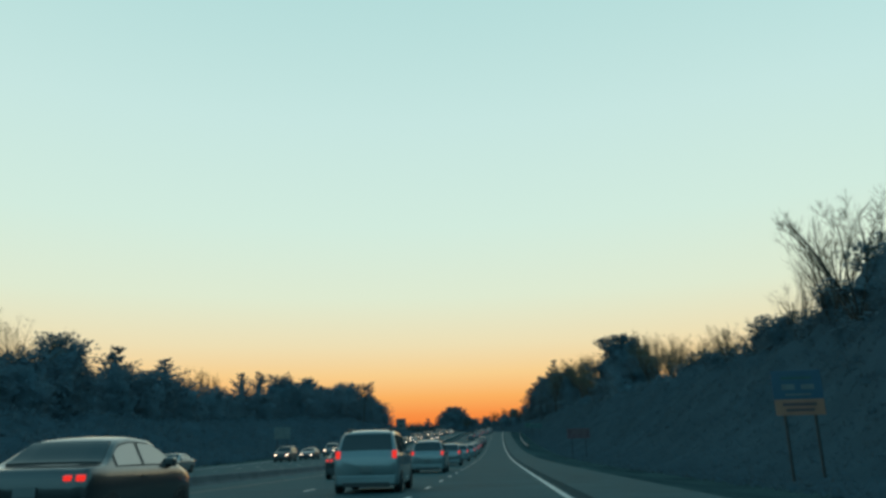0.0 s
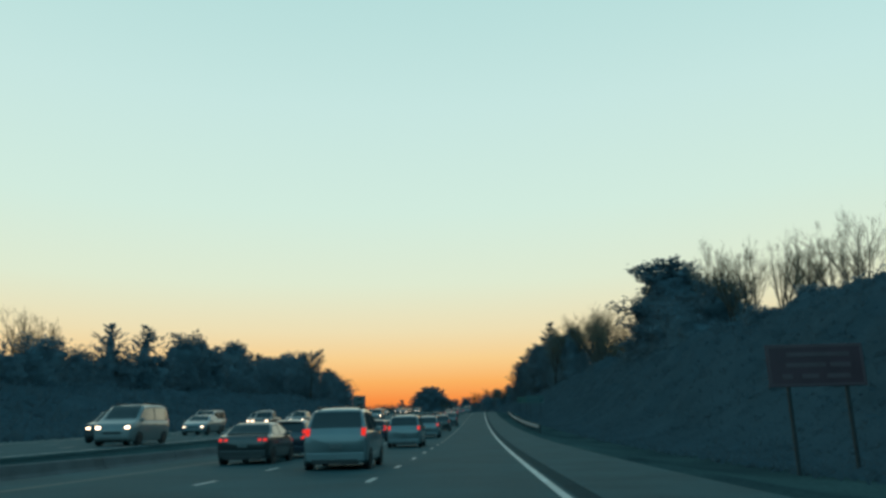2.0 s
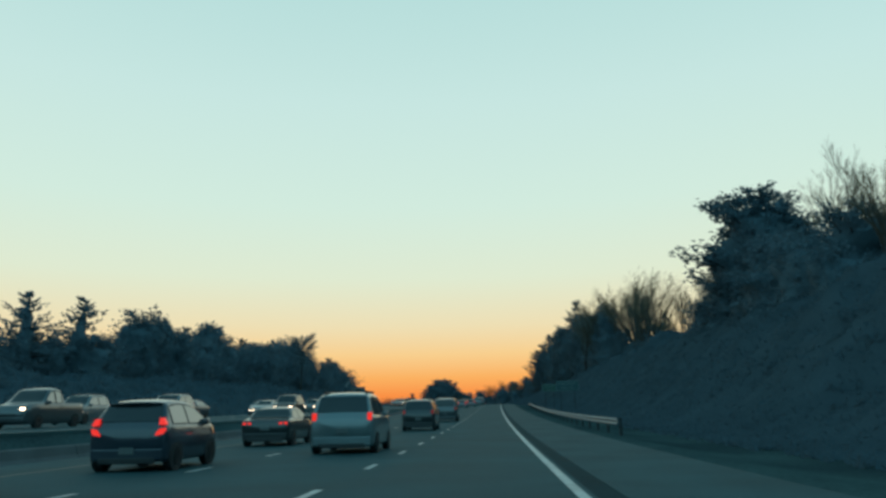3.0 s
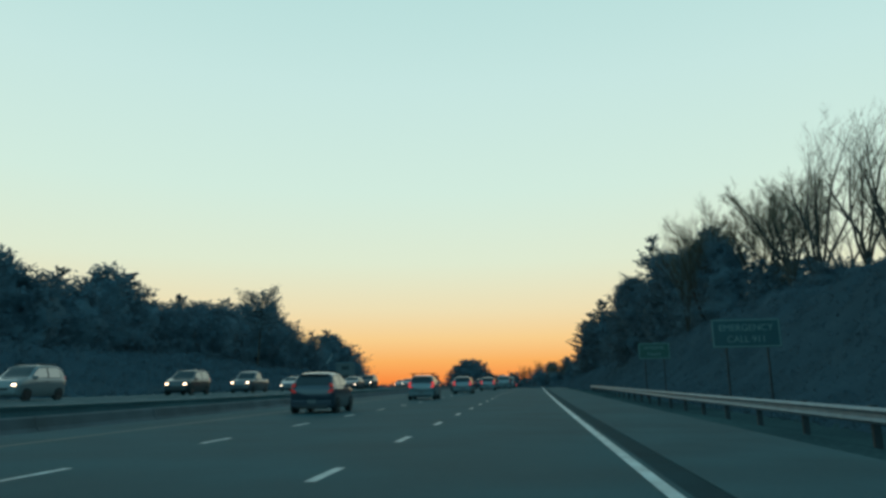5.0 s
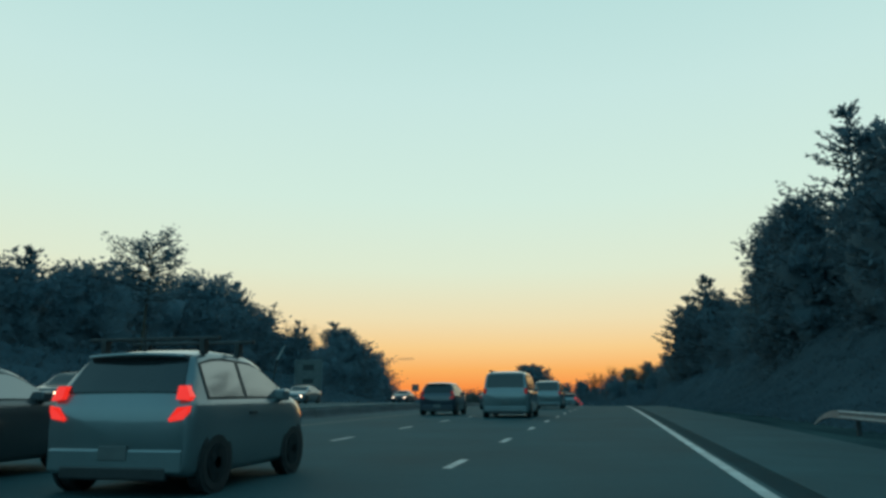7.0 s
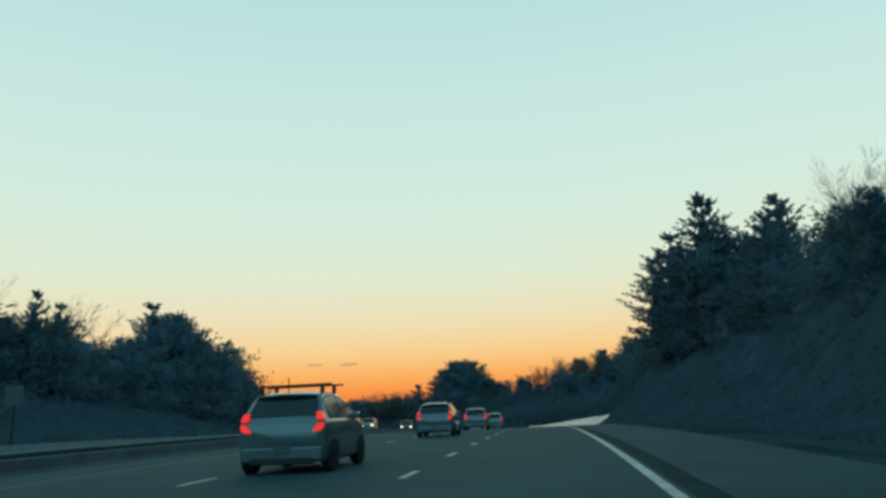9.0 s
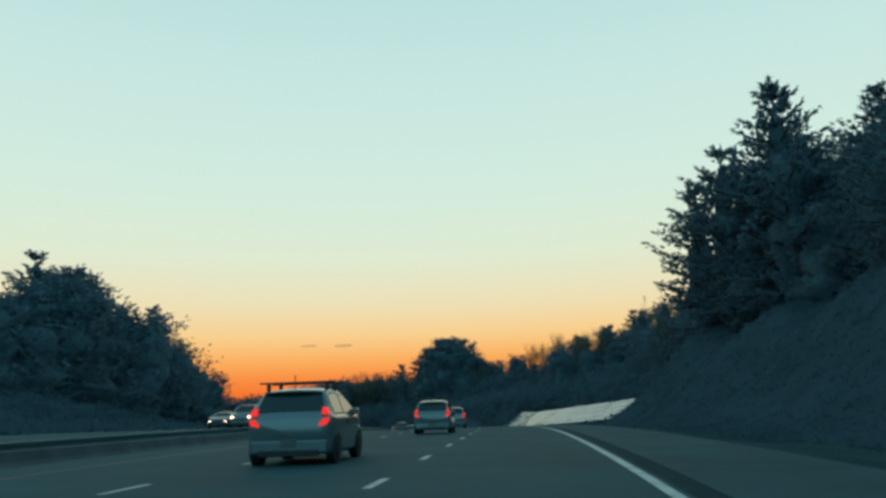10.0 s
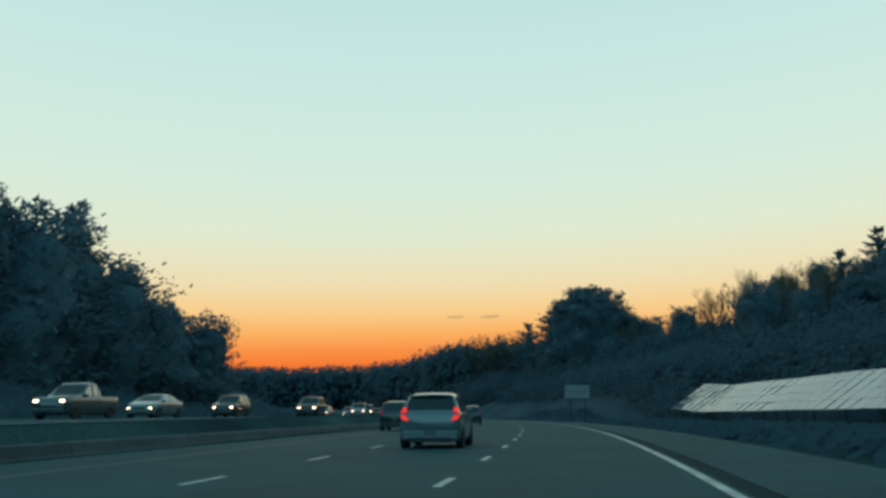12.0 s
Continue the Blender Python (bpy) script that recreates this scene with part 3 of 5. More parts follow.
def tree(kind, x, s, top, wide=1.0, group="roadside trees"):
    """Stands a tree with its tip at height top."""
    z = land_z(x, s) - 0.3
    if kind != "bare":
        top -= 0.8
    k = max(4.0, top - z) / 20.0
    pool = BARE if kind == "bare" else PINE[kind]
    i = rng.randrange(len(pool))
    m = pose(x, s, z, 0, 0, rng.uniform(0, 360)) @ Matrix.Diagonal((k ** 0.75 * wide * 1.12, k ** 0.75 * wide * 1.12, k, 1))
    key = (kind, i)
    if key not in FIRST:
        name = "bare_tree" if kind == "bare" else "pine_tree"
        ob = thing(name, LABELS[kind], "tree", group)
        part_mesh("trunk", pool[i][0], ob)
        part_mesh("crown", pool[i][1], ob, "fine bare twigs" if kind == "bare" else "dark needle clumps")
        ob.matrix_basis = m
        FIRST[key] = (ob, group)
        return ob
    src = FIRST[key][0]
    keep = src.scale.copy()
    ob = copy_thing(src, m @ Matrix.Diagonal((1 / keep.x, 1 / keep.y, 1 / keep.z, 1)))
    ob["group"] = group
    return ob


def interp(v, xs, ys):
    return float(np.interp(v, xs, ys))


# heights of the wood's edge along the road
RIGHT_S = [30, 60, 80, 100, 140, 165, 178, 191, 210, 225, 240, 262, 280, 294, 304, 318, 332, 342, 350, 362, 374, 390, 410, 430, 445, 470, 486, 500, 530, 560, 600, 640, 680]
RIGHT_H = [18.5, 18.5, 16, 14, 15.5, 16, 16, 21.5, 22, 18, 15.5, 17, 21, 24.5, 29.5, 32, 32.5, 31.5, 30, 31, 32.5, 31, 29, 28, 30, 31, 29, 25, 26, 29, 32, 35, 36]
LEFT_S = [90, 130, 160, 200, 230, 265, 300, 315, 330, 355, 370, 388, 410, 424, 434, 440, 446, 456, 470, 485, 500, 514, 528, 542, 550, 560, 568, 578]
LEFT_H = [21, 21, 21.8, 20, 20, 24.5, 26.5, 28, 30, 30.5, 32.5, 32.5, 35.2, 37.2, 37, 36, 31.5, 30.2, 29.8, 29, 33, 34, 30.5, 30, 26, 23, 19, 12]

# trees that stand out: kind, x, s, top, width
for kind, x, s, top, wide in (
        ("far_round", 34, 62, 17.5, 1.4), ("far_round", 35, 74, 16, 1.4), ("far_round", 35, 87, 15, 1.4), ("far_round", 35, 101, 14, 1.4), ("far_round", 36, 115, 15, 1.4), ("far_round", 36, 129, 16, 1.4), ("bare", 29.5, 61, 22, 1.0), ("bare", 31, 68, 22.5, 1.0), ("bare", 32, 56, 20.5, 1.0), ("bare", 33, 82, 19, 1.0), ("bare", 33, 95, 17, 1.0),
        ("bare", 34, 110, 18, 1.0), ("bare", 34, 118, 18, 1.0), ("bare", 34, 126, 19, 1.0), ("bare", 36, 146, 22, 1.0), ("bare", 37, 152, 22, 1.0), ("bare", 37, 158, 23, 1.0),
        ("bare", 38, 164, 22.5, 1.1), ("bare", 39, 171, 25.5, 1.1), ("bare", 38, 178, 26, 1.0), ("bare", 38, 184, 28, 1.0), ("bare", 33, 104, 17, 1.0), ("bare", 38, 193, 30, 1.0), ("bare", 41, 199, 30, 1.0),
        ("broad", 37, 212, 31, 1.25), ("round", 34, 203, 23, 1.1), ("round", 42, 219, 25, 1.2), ("round", 39, 180, 16.5, 1.2), ("round", 38, 190, 22.5, 1.2), ("hemlock", 36, 197, 22.5, 1.1), ("bare", 33, 236, 24, 1.0), ("bare", 34, 246, 25.5, 1.0), ("bare", 31, 255, 29.5, 1.1), ("bare", 32, 263, 31.5, 1.1), ("bare", 31.5, 272, 34, 1.1), ("bare", 33, 285, 34, 1.2),
        ("bare", 34, 281, 30, 1.0), ("bare", 34, 288, 33, 1.0), ("bare", 35, 296, 34, 1.0), ("bare", 34, 226, 24, 1.1), ("bare", 37, 233, 25, 1.1), ("round", 35, 223, 19, 1.1), ("round", 38, 237, 18, 1.1), ("bare", 36, 241, 22, 1.1), ("bare", 38, 250, 24, 1.1), ("bare", 35, 259, 23, 1.1), ("bare", 37, 267, 25, 1.1), ("bare", 36, 277, 27, 1.1), ("bare", 37, 303, 38.5, 1.1), ("bare", 31, 306, 37, 1.2), ("bare", 29, 312, 37, 1.2), ("bare", 33, 298, 36, 1.1),
        ("hemlock", 31, 316, 33.5, 1.1), ("far_round", 31, 347, 31, 1.0), ("far_round", 30.5, 357, 31.5, 1.0), ("far_spire", 34, 352, 32, 1.0), ("round", 29, 330, 32, 1.15), ("broad", 29.5, 341, 33.5, 1.0), ("open", 28.0, 352, 41.3, 0.85),
        ("hemlock", 26, 362, 33.5, 1.2), ("hemlock", 25, 369, 34, 1.1), ("bare", 28, 385, 26, 0.9), ("hemlock", 25, 378, 34.5, 0.9), ("hemlock", 30, 391, 27, 0.75), ("hemlock", 26.5, 403, 25.5, 0.75), ("bare", 29.5, 411, 30.5, 1.1), ("bare", 29, 388, 27, 0.9), ("bare", 29, 377, 29, 0.9),
        ("bare", 31, 428, 28, 1.0), ("layer", 30, 441, 34, 1.0), ("layer", 31, 452, 33, 0.9), ("layer", 28.4, 465.4, 44, 1.05), ("layer", 40.8, 468.6, 44, 1.05), ("layer", 25, 476, 41, 1.0), ("layer", 22.8, 484.5, 38.5, 1.0), ("layer", 33, 474, 41, 1.0), ("round", 32, 471, 37, 1.0), ("round", 36, 480, 36, 1.1), ("hemlock", 27, 473, 37, 0.9), ("round", 37, 462, 35, 1.1),
        ("bare", 28, 494, 28, 1.0), ("layer", 29, 503, 29, 0.9), ("layer", 29, 524, 30, 0.9), ("bare", 26, 536, 33, 1.0), ("layer", 31, 544, 33, 1.0),
        ("hemlock", 30, 560, 32, 1.0), ("hemlock", 30, 598, 35, 1.0), ("layer", 32, 636, 40, 1.0), ("layer", 37, 655, 38, 1.0), ("bare", 30, 645, 36, 1.0), ("bare", 22, 650, 35, 1.0),
        ("bare", 14, 640, 33, 1.0), ("bare", 6, 655, 34, 1.0), ("hemlock", 26, 675, 38.5, 1.1), ("round", 16, 668, 34, 1.1), ("bare", 2, 672, 33, 1.0), ("bare", -4, 682, 32, 1.0), ("bare", -1, 668, 33, 1.0),
        ("bare", 9, 650, 35, 1.0), ("bare", 12, 630, 33, 1.0), ("bare", 17, 636, 34.5, 1.0), ("bare", 4, 640, 32.5, 1.0), ("bare", 20, 628, 34, 1.0), ("layer", 24, 632, 35, 0.9), ("bare", 9, 662, 34, 1.0), ("bare", 18, 655, 35, 1.0),
        ("far_round", -9, 690, 29, 1.2), ("bare", -20, 704, 28.5, 1.0), ("bare", -27, 708, 30, 1.0), ("broad", -41, 715, 39.5, 1.45), ("round", -34, 717, 36, 1.4),
        ("broad", -47, 716, 36, 1.3), ("far_round", -27, 720, 31, 1.4), ("layer", -54, 720, 34, 1.2), ("far_round", -21, 722, 29, 1.4), ("layer", -67, 742, 31.5, 1.1), ("bare", -78, 752, 30, 1.2), ("bare", -86, 760, 30, 1.2),
        ("bare", -96, 768, 28, 1.1), ("bare", -90, 764, 30, 1.1), ("bare", -72, 748, 28, 1.1), ("bare", -60, 738, 27, 1.1)):
    tree(kind, x, s, top, wide)
for kind, x, s, top, wide in (
        ("bare", -85, 121, 26, 1.3), ("bare", -86, 128, 28, 1.3), ("far_round", -84, 138, 24, 1.2), ("far_layer", -85, 160, 25.5, 1.3), ("far_layer", -85, 187, 26, 1.4), ("bare", -86, 215, 27, 1.1),
        ("bare", -87, 222, 26, 1.1), ("far_layer", -85, 244, 28, 1.2), ("far_layer", -85, 263, 30, 1.2), ("far_round", -85, 290, 30, 1.1), ("far_round", -85, 301, 30.5, 1.1), ("far_layer", -86, 318, 31, 1.2),
        ("far_round", -85, 332, 33.5, 1.3), ("far_layer", -86, 342, 34.5, 1.3), ("far_layer", -86, 367, 33.5, 1.2), ("flat", -64.6, 366, 33.0, 0.9), ("far_round", -84, 418, 37, 1.1), ("far_layer", -84, 429, 39.5, 1.1),
        ("bare", -86, 455, 37, 1.1), ("bare", -86, 466, 37, 1.1), ("bare", -87, 474, 36, 1.1), ("layer", -85, 501, 39.5, 1.0), ("broad", -86, 514, 37.5, 0.9), ("far_round", -85, 526, 32, 1.0),
        ("layer", -85, 541, 35, 0.85), ("layer", -87, 563, 23, 0.9), ("far_round", -85, 551, 26, 1.0), ("far_round", -85, 570, 20, 1.0)):
    tree(kind, x, s, top, wide, "trees beyond the oncoming lanes")


def fill_row(x_at, s0, s1, gap, xs, ys, drop, kinds, group, broader=1.0):
    s = s0
    while s < s1:
        tree(rng.choice(kinds), x_at(s) + rng.uniform(-2, 2), s, interp(s, xs, ys) - drop - rng.uniform(0, 4.2), rng.uniform(0.95, 1.2) * broader, group)
        s += gap * rng.uniform(0.75, 1.25)


NEAR_MIX = ("far_round", "far_round", "far_spire", "far_layer", "far_round")
FAR_MIX = ("far_round", "far_round", "far_round", "far_layer", "far_round", "far_spire", "far_round")
fill_row(lambda s: 31.5, 26, 690, 7.2, RIGHT_S, RIGHT_H, 0.0, NEAR_MIX, "roadside trees")
fill_row(lambda s: -84.0, 95, 574, 7.2, LEFT_S, LEFT_H, -0.2, FAR_MIX, "trees beyond the oncoming lanes", 1.28)


for i in range(26):
    s = rng.uniform(606, 690)
    tree(rng.choice(NEAR_MIX), rng.uniform(2, 30), s, rng.uniform(24, 28.5), 1.0)


def simple_tree(verts, faces, x, y, z0, z1, wide, r, n=90):
    """A small far tree as a loose cloud of leaf slivers round a stem."""
    h = z1 - z0
    tube_into(verts, faces, (x, y, z0), (x, y, z1 - 0.1 * h), 0.25, 0.06, 3)
    pointed = r.random() < 0.2
    for _ in range(n):
        u = r.random() ** 0.8
        reach = wide * ((1 - u) ** 0.8 if pointed else math.sqrt(max(0.03, 1 - (u - 0.5) ** 2 * 3.6)))
        a, q = r.uniform(0, 6.283), math.sqrt(r.random())
        p = Vector((x + math.cos(a) * reach * q, y + math.sin(a) * reach * q, z0 + h * (0.06 + 0.92 * u)))
        d = Vector((math.cos(a) + r.gauss(0, 0.4), math.sin(a) + r.gauss(0, 0.4), r.gauss(0.4, 0.5))).normalized()
        k = 2.3 if q < 0.85 and u < 0.85 else 1.0
        if k > 1:
            pad(verts, faces, p, Vector((math.cos(a), math.sin(a), 0.5)), h * 0.062 * k * r.uniform(0.7, 1.3), h * 0.045 * k, r)
        else:
            blade(verts, faces, p, d, h * 0.055 * r.uniform(0.7, 1.4), h * 0.028, r, Vector((math.cos(a), math.sin(a), 0.5)))


def wood(name, spots, mat, label, n=90, seed=3):
    r = random.Random(seed)
    verts, faces = [], []
    for x, y, z0, z1, wide in spots:
        simple_tree(verts, faces, x, y, z0, z1, wide, r, n)
    ob = new(name, mesh_of(name, verts, faces, mat))
    return tagged(ob, label, "woodland", kind="stuff")


rr = random.Random(5)
spots = []
for s in np.arange(20, 700, 6.0):
    for x in (37, 44):
        s2 = s + rr.uniform(-3, 3)
        xx = x + rr.uniform(-3, 3)
        spots.append((xx, s2, land_z(xx, s2) - 0.5, interp(s2, RIGHT_S, RIGHT_H) - rr.uniform(1.5, 6), rr.uniform(3.2, 4.6)))
# the belt that crosses ahead where the road bends away
CROSS_X, CROSS_S, CROSS_H = [34, 26, 0, -16, -40, -60, -85, -130], [665, 690, 705, 716, 728, 748, 766, 800], [34, 34, 29, 28, 31, 28, 29, 28]
for i in range(190):
    x = rr.uniform(-130, 36)
    s2 = float(np.interp(-x, [-v for v in CROSS_X], CROSS_S)) + rr.uniform(0, 28)
    top = float(np.interp(-x, [-v for v in CROSS_X], CROSS_H)) - rr.uniform(0, 5)
    spots.append((x, s2, land_z(x, s2) - 0.5, top, rr.uniform(4.6, 6.6)))
wood("dense_wood", spots, BRUSH, "dense dark wood filling the bank behind the roadside trees", 110)
spots = []
for s in np.arange(95, 572, 6.0):
    for x in (-89, -95):
        s2 = s + rr.uniform(-3, 3)
        xx = x + rr.uniform(-3, 3)
        spots.append((xx, s2, land_z(xx, s2) - 0.5, interp(s2, LEFT_S, LEFT_H) - rr.uniform(1.0, 4.5), rr.uniform(3.6, 5.0)))
for i in range(46):
    s2, xx = rr.uniform(488, 570), rr.uniform(-104, -90)
    spots.append((xx, s2, land_z(xx, s2) - 0.5, interp(s2, LEFT_S, LEFT_H) - rr.uniform(2.0, 5.0), rr.uniform(4.0, 5.5)))
wood("dense_wood", spots, BRUSH, "dense dark wood beyond the oncoming carriageway", 110, 4)
spots = []
for i in range(420):
    x = rr.uniform(-520, -90)
    y0 = float(np.interp(-x, [90, 170, 270, 345, 520], [800, 905, 1000, 1010, 1080]))
    top = float(np.interp(-x, [90, 130, 170, 215, 270, 345, 430, 520], [27, 29, 31, 26, 25, 25, 28, 30]))
    d = rr.uniform(0, 70)
    y = y0 + d
    spots.append((x, y, land_z(x, y) - 1, top + d * 0.01 - rr.uniform(0, 3.0), rr.uniform(8, 12)))
wood("far_woods", spots, FAR_WOOD, "far low wooded hills under the sunset", 100, 9)


def undergrowth(name, place, count, label, seed, leaf=1.0):
    """Brush at the foot of the trees."""
    r = random.Random(seed)
    verts, faces = [], []
    for _ in range(count):
        x, s, h = place(r)
        z = land_z(x, s)
        for _ in range(8):
            p = Vector((x + r.gauss(0, 0.7), s + r.gauss(0, 0.7), z + r.random() * h))
            if r.random() < 0.78:
                pad(verts, faces, p, Vector((-0.5 if x > road_x(s) else 0.5, -0.4, 0.8)), r.uniform(0.5, 0.9) * leaf, r.uniform(0.36, 0.55) * leaf, r)
                continue
            d = Vector((r.gauss(0, 0.7), r.gauss(0, 0.7), 0.25 + r.gauss(0, 0.5))).normalized()
            blade(verts, faces, p - d * 0.3, d, r.uniform(0.5, 0.9) * leaf, r.uniform(0.20, 0.32) * leaf, r)
    ob = new(name, mesh_of(name, verts, faces, BRUSH))
    return tagged(ob, label, "undergrowth", kind="stuff")


def thicket(name, o0, o1, s0, s1, step, height, leaves, leaf, label, seed):
    """A closed stand of brush: its lumpy top and the small leaves and twigs that break its outline."""
    r = random.Random(seed)
    verts, faces = [], []
    no, ns = int((o1 - o0) / step) + 1, int((s1 - s0) / step) + 1

    def top(o, s):
        lump = 0.78 + 0.42 * noise.noise((o * 0.11, s * 0.11, seed)) + 0.20 * noise.noise((o * 0.8, s * 0.8, seed + 5))
        return Vector((road_x(s) + o, s, land_z(road_x(s) + o, s) - 0.1 + max(0.05, height(o) * lump)))
    for i in range(ns):
        for j in range(no):
            p = top(o0 + j * step + r.uniform(-0.3, 0.3) * step, s0 + i * step + r.uniform(-0.3, 0.3) * step)
            verts.append((p.x, p.y, p.z - (0.5 if j == (0 if o0 > 0 else no - 1) else 0.0)))
    for i in range(ns - 1):
        for j in range(no - 1):
            faces.append((i * no + j, i * no + j + 1, (i + 1) * no + j + 1, (i + 1) * no + j))
    for _ in range(leaves):
        p = top(r.uniform(o0, o1), r.uniform(s0, s1))
        d = Vector((r.gauss(0, 0.7), r.gauss(0, 0.7), 0.5 + r.gauss(0, 0.4))).normalized()
        needle(verts, faces, p - d * 0.15, d, r.uniform(0.5, 1.1) * leaf, r.uniform(0.3, 0.5) * leaf, r, Vector((-0.5 if o0 > 0 else 0.5, -0.4, 0.6)))
    me = mesh_of(name, verts, faces, BRUSH)
    me.polygons.foreach_set("use_smooth", [len(f) == 4 for f in faces])
    return tagged(new(name, me), label, "undergrowth", kind="stuff")


thicket("undergrowth", 9.6, 33.0, 2.0, 478.0, 1.2, lambda o: 0.25 + 5.5 * smooth01(o, 11, 26), 110000, 0.48, "dark tangled brush at the foot of the roadside trees", 61)
thicket("undergrowth", -86.0, -33.0, 40.0, 640.0, 2.6, lambda o: 0.5 + 5.0 * smooth01(-o, 38, 70), 48000, 1.4, "dark brush between the oncoming lanes and the wood", 62)


def bank_brush(r):
    s = r.uniform(484, 640)
    o = 9.0 + 12.0 * r.random()
    return road_x(s) + o, s, r.uniform(0.3, 0.9)


undergrowth("undergrowth", bank_brush, 2600, "low dark brush on the bank below the solar panels", 65)
undergrowth("undergrowth", lambda r: (lambda s: (road_x(s) + r.uniform(34, 46), s, r.uniform(0.6, 3.5)))(r.uniform(498, 640)), 2400, "dark low brush on the slope above the solar panels", 67, 1.3)
undergrowth("undergrowth", lambda r: (r.uniform(26, 36), r.uniform(480, 690), r.uniform(3, 9)), 3000, "dark tangled brush behind the solar panels", 63, 1.6)


def hill_brush(r):
    s = r.uniform(572, 705)
    return min(34.0, road_x(s) + r.uniform(25, 95)), s, r.uniform(2, 6)


undergrowth("undergrowth", hill_brush, 4200, "dark brush on the rise above the bend", 66, 1.6)


def bend_brush(r):
    x = r.uniform(-125, 20)
    return x, float(np.interp(-x, [-v for v in CROSS_X], CROSS_S)) - r.uniform(0, 45), r.uniform(3, 10)


undergrowth("undergrowth", bend_brush, 4500, "dark brush on the bank where the road bends", 64, 1.8)


# slender trees at the front of the wood
for x, y, top, wide in ((27, 307, 34, 0.9), (24, 304, 31, 0.75), (28, 317, 35, 0.9), (32, 416, 32, 1.1), (34, 419, 32.5, 1.0)):
    tree("bare", x, y, top, wide)
for x, y, top in ((-77, 452, 33.4), (-78, 459, 32.5)):
    tree("layer", x, y, top, 0.6, "trees beyond the oncoming lanes")


def make_birch_stem():
    """A dead stem with a pale broken top that leans out of the wood's edge."""
    base = land_z(-57, 391) - 0.3
    ob = thing("birch_tree", "dead birch stem with pale broken top at the wood's edge", "tree", at=pose(-57, 391, base))
    verts, faces = [], []
    pts = [Vector((0, 0, 0)), Vector((1.5, -1.0, 8.0 - base)), Vector((3.2, -2.1, 16.8 - base)), Vector((4.7, -2.4, 19.2 - base))]
    for a, b, r0, r1 in zip(pts[:2], pts[1:3], (0.13, 0.12), (0.12, 0.11)):
        tube_into(verts, faces, a, b, r0, r1, 6)
    part_mesh("trunk", mesh_of("trunk", verts, faces, BARE_BARK), ob)
    verts, faces = [], []
    tube_into(verts, faces, pts[2], pts[3], 0.13, 0.08, 6)
    part_mesh("broken_top", mesh_of("broken_top", verts, faces, BIRCH), ob, "pale peeled bark")
    return ob


make_birch_stem()


def make_cloud(x, y, z, wide, high):
    """A thin far streak of cloud low in the sunset."""
    m = material("thin_cloud", (0.42, 0.30, 0.24), 1.0, spots=0.1, grain=0.05, scale=0.01, fine=0.05, spec=0.0)
    m.node_tree.nodes["Principled BSDF"].inputs["Alpha"].default_value = 0.18
    bm = bmesh.new()
    bmesh.ops.create_icosphere(bm, subdivisions=3, radius=1.0)
    for v in bm.verts:
        k = 1 + 0.35 * noise.noise((v.co.x * 2 + x, v.co.y * 2, v.co.z * 2))
        v.co = Vector((v.co.x * wide * k, v.co.y * wide * 0.4, v.co.z * high * k))
    me = bpy.data.meshes.new("cloud")
    bm.to_mesh(me); bm.free()
    me.materials.append(m)
    ob = new("backdrop_cloud", me)
    ob.matrix_basis = pose(x, y, z)
    return tagged(ob, "thin dusky streak of cloud low over the sunset", "cloud", kind="structure")


make_cloud(-715, 3000, 240, 34, 5.0)
make_cloud(-845, 3000, 244, 30, 4.0)

# ---- guard rail on the shoulder ----


def make_guard_rail(s0, s1, off0, off1, top0, top1):
    rail = thing("guard_rail", "galvanised steel guard rail with a turned-down end beside the shoulder", "guard rail")
    prof = [(0.0, 0.0), (-0.05, -0.02), (-0.08, -0.06), (-0.02, -0.12), (-0.02, -0.19), (-0.08, -0.25), (-0.05, -0.29), (0.0, -0.31)]

    def spot(s):
        t = (s - s0) / (s1 - s0)
        return off0 + (off1 - off0) * t ** 1.5, top0 + (top1 - top0) * t
    s = s0
    while s < s1 - 0.01:
        e = min(s + 3.8, s1)
        verts, faces = [], []
        for q in (s, e + 0.12):
            o, z = spot(min(q, s1))
            for thick in (0.0, 0.008):
                for a, b in prof:
                    verts.append(tuple(on_road(q, o + a + thick, z + b)))
        n = len(prof)
        for i in range(n - 1):
            faces.append((i, i + 1, 2 * n + i + 1, 2 * n + i))
            faces.append((n + i, 3 * n + i, 3 * n + i + 1, n + i + 1))
        faces += [(0, 2 * n, 3 * n, n), (n - 1, 2 * n - 1, 4 * n - 1, 3 * n - 1)]
        part_mesh("rail_beam", mesh_of("rail_beam", verts, faces, STEEL), rail)
        o, z = spot(s)
        p = on_road(s + 0.1, o + 0.12, 0)
        g = land_z(p.x, p.y)
        part("post", box_bm(p.x - 0.07, p.x + 0.07, p.y - 0.05, p.y + 0.05, g - 0.4, p.z + z + 0.03, bevel=0.01), POST_STEEL, rail)
        s = e
    # the last beam bends down to a concrete foot
    o, z = spot(s1)
    verts, faces = [], []
    for k in range(5):
        t = k / 4
        p = on_road(s1 + 4.6 * t, o + 0.25 * t, z - 0.62 * t * t)
        for a, b in ((-0.06, 0.0), (-0.06, -0.30 + 0.22 * t), (0.02, -0.30 + 0.22 * t), (0.02, 0.0)):
            verts.append((p.x + a, p.y, p.z + b))
    for k in range(4):
        for i in range(4):
            j = (i + 1) % 4
            faces.append((4 * k + i, 4 * k + j, 4 * k + 4 + j, 4 * k + 4 + i))
    faces += [(3, 2, 1, 0), (16, 17, 18, 19)]
    part_mesh("end_terminal", mesh_of("end_terminal", verts, faces, STEEL), rail, "turned-down rail end")
    return rail


make_guard_rail(150, 300, 5.9, 8.2, 0.58, 0.30)

# ---- signs ----


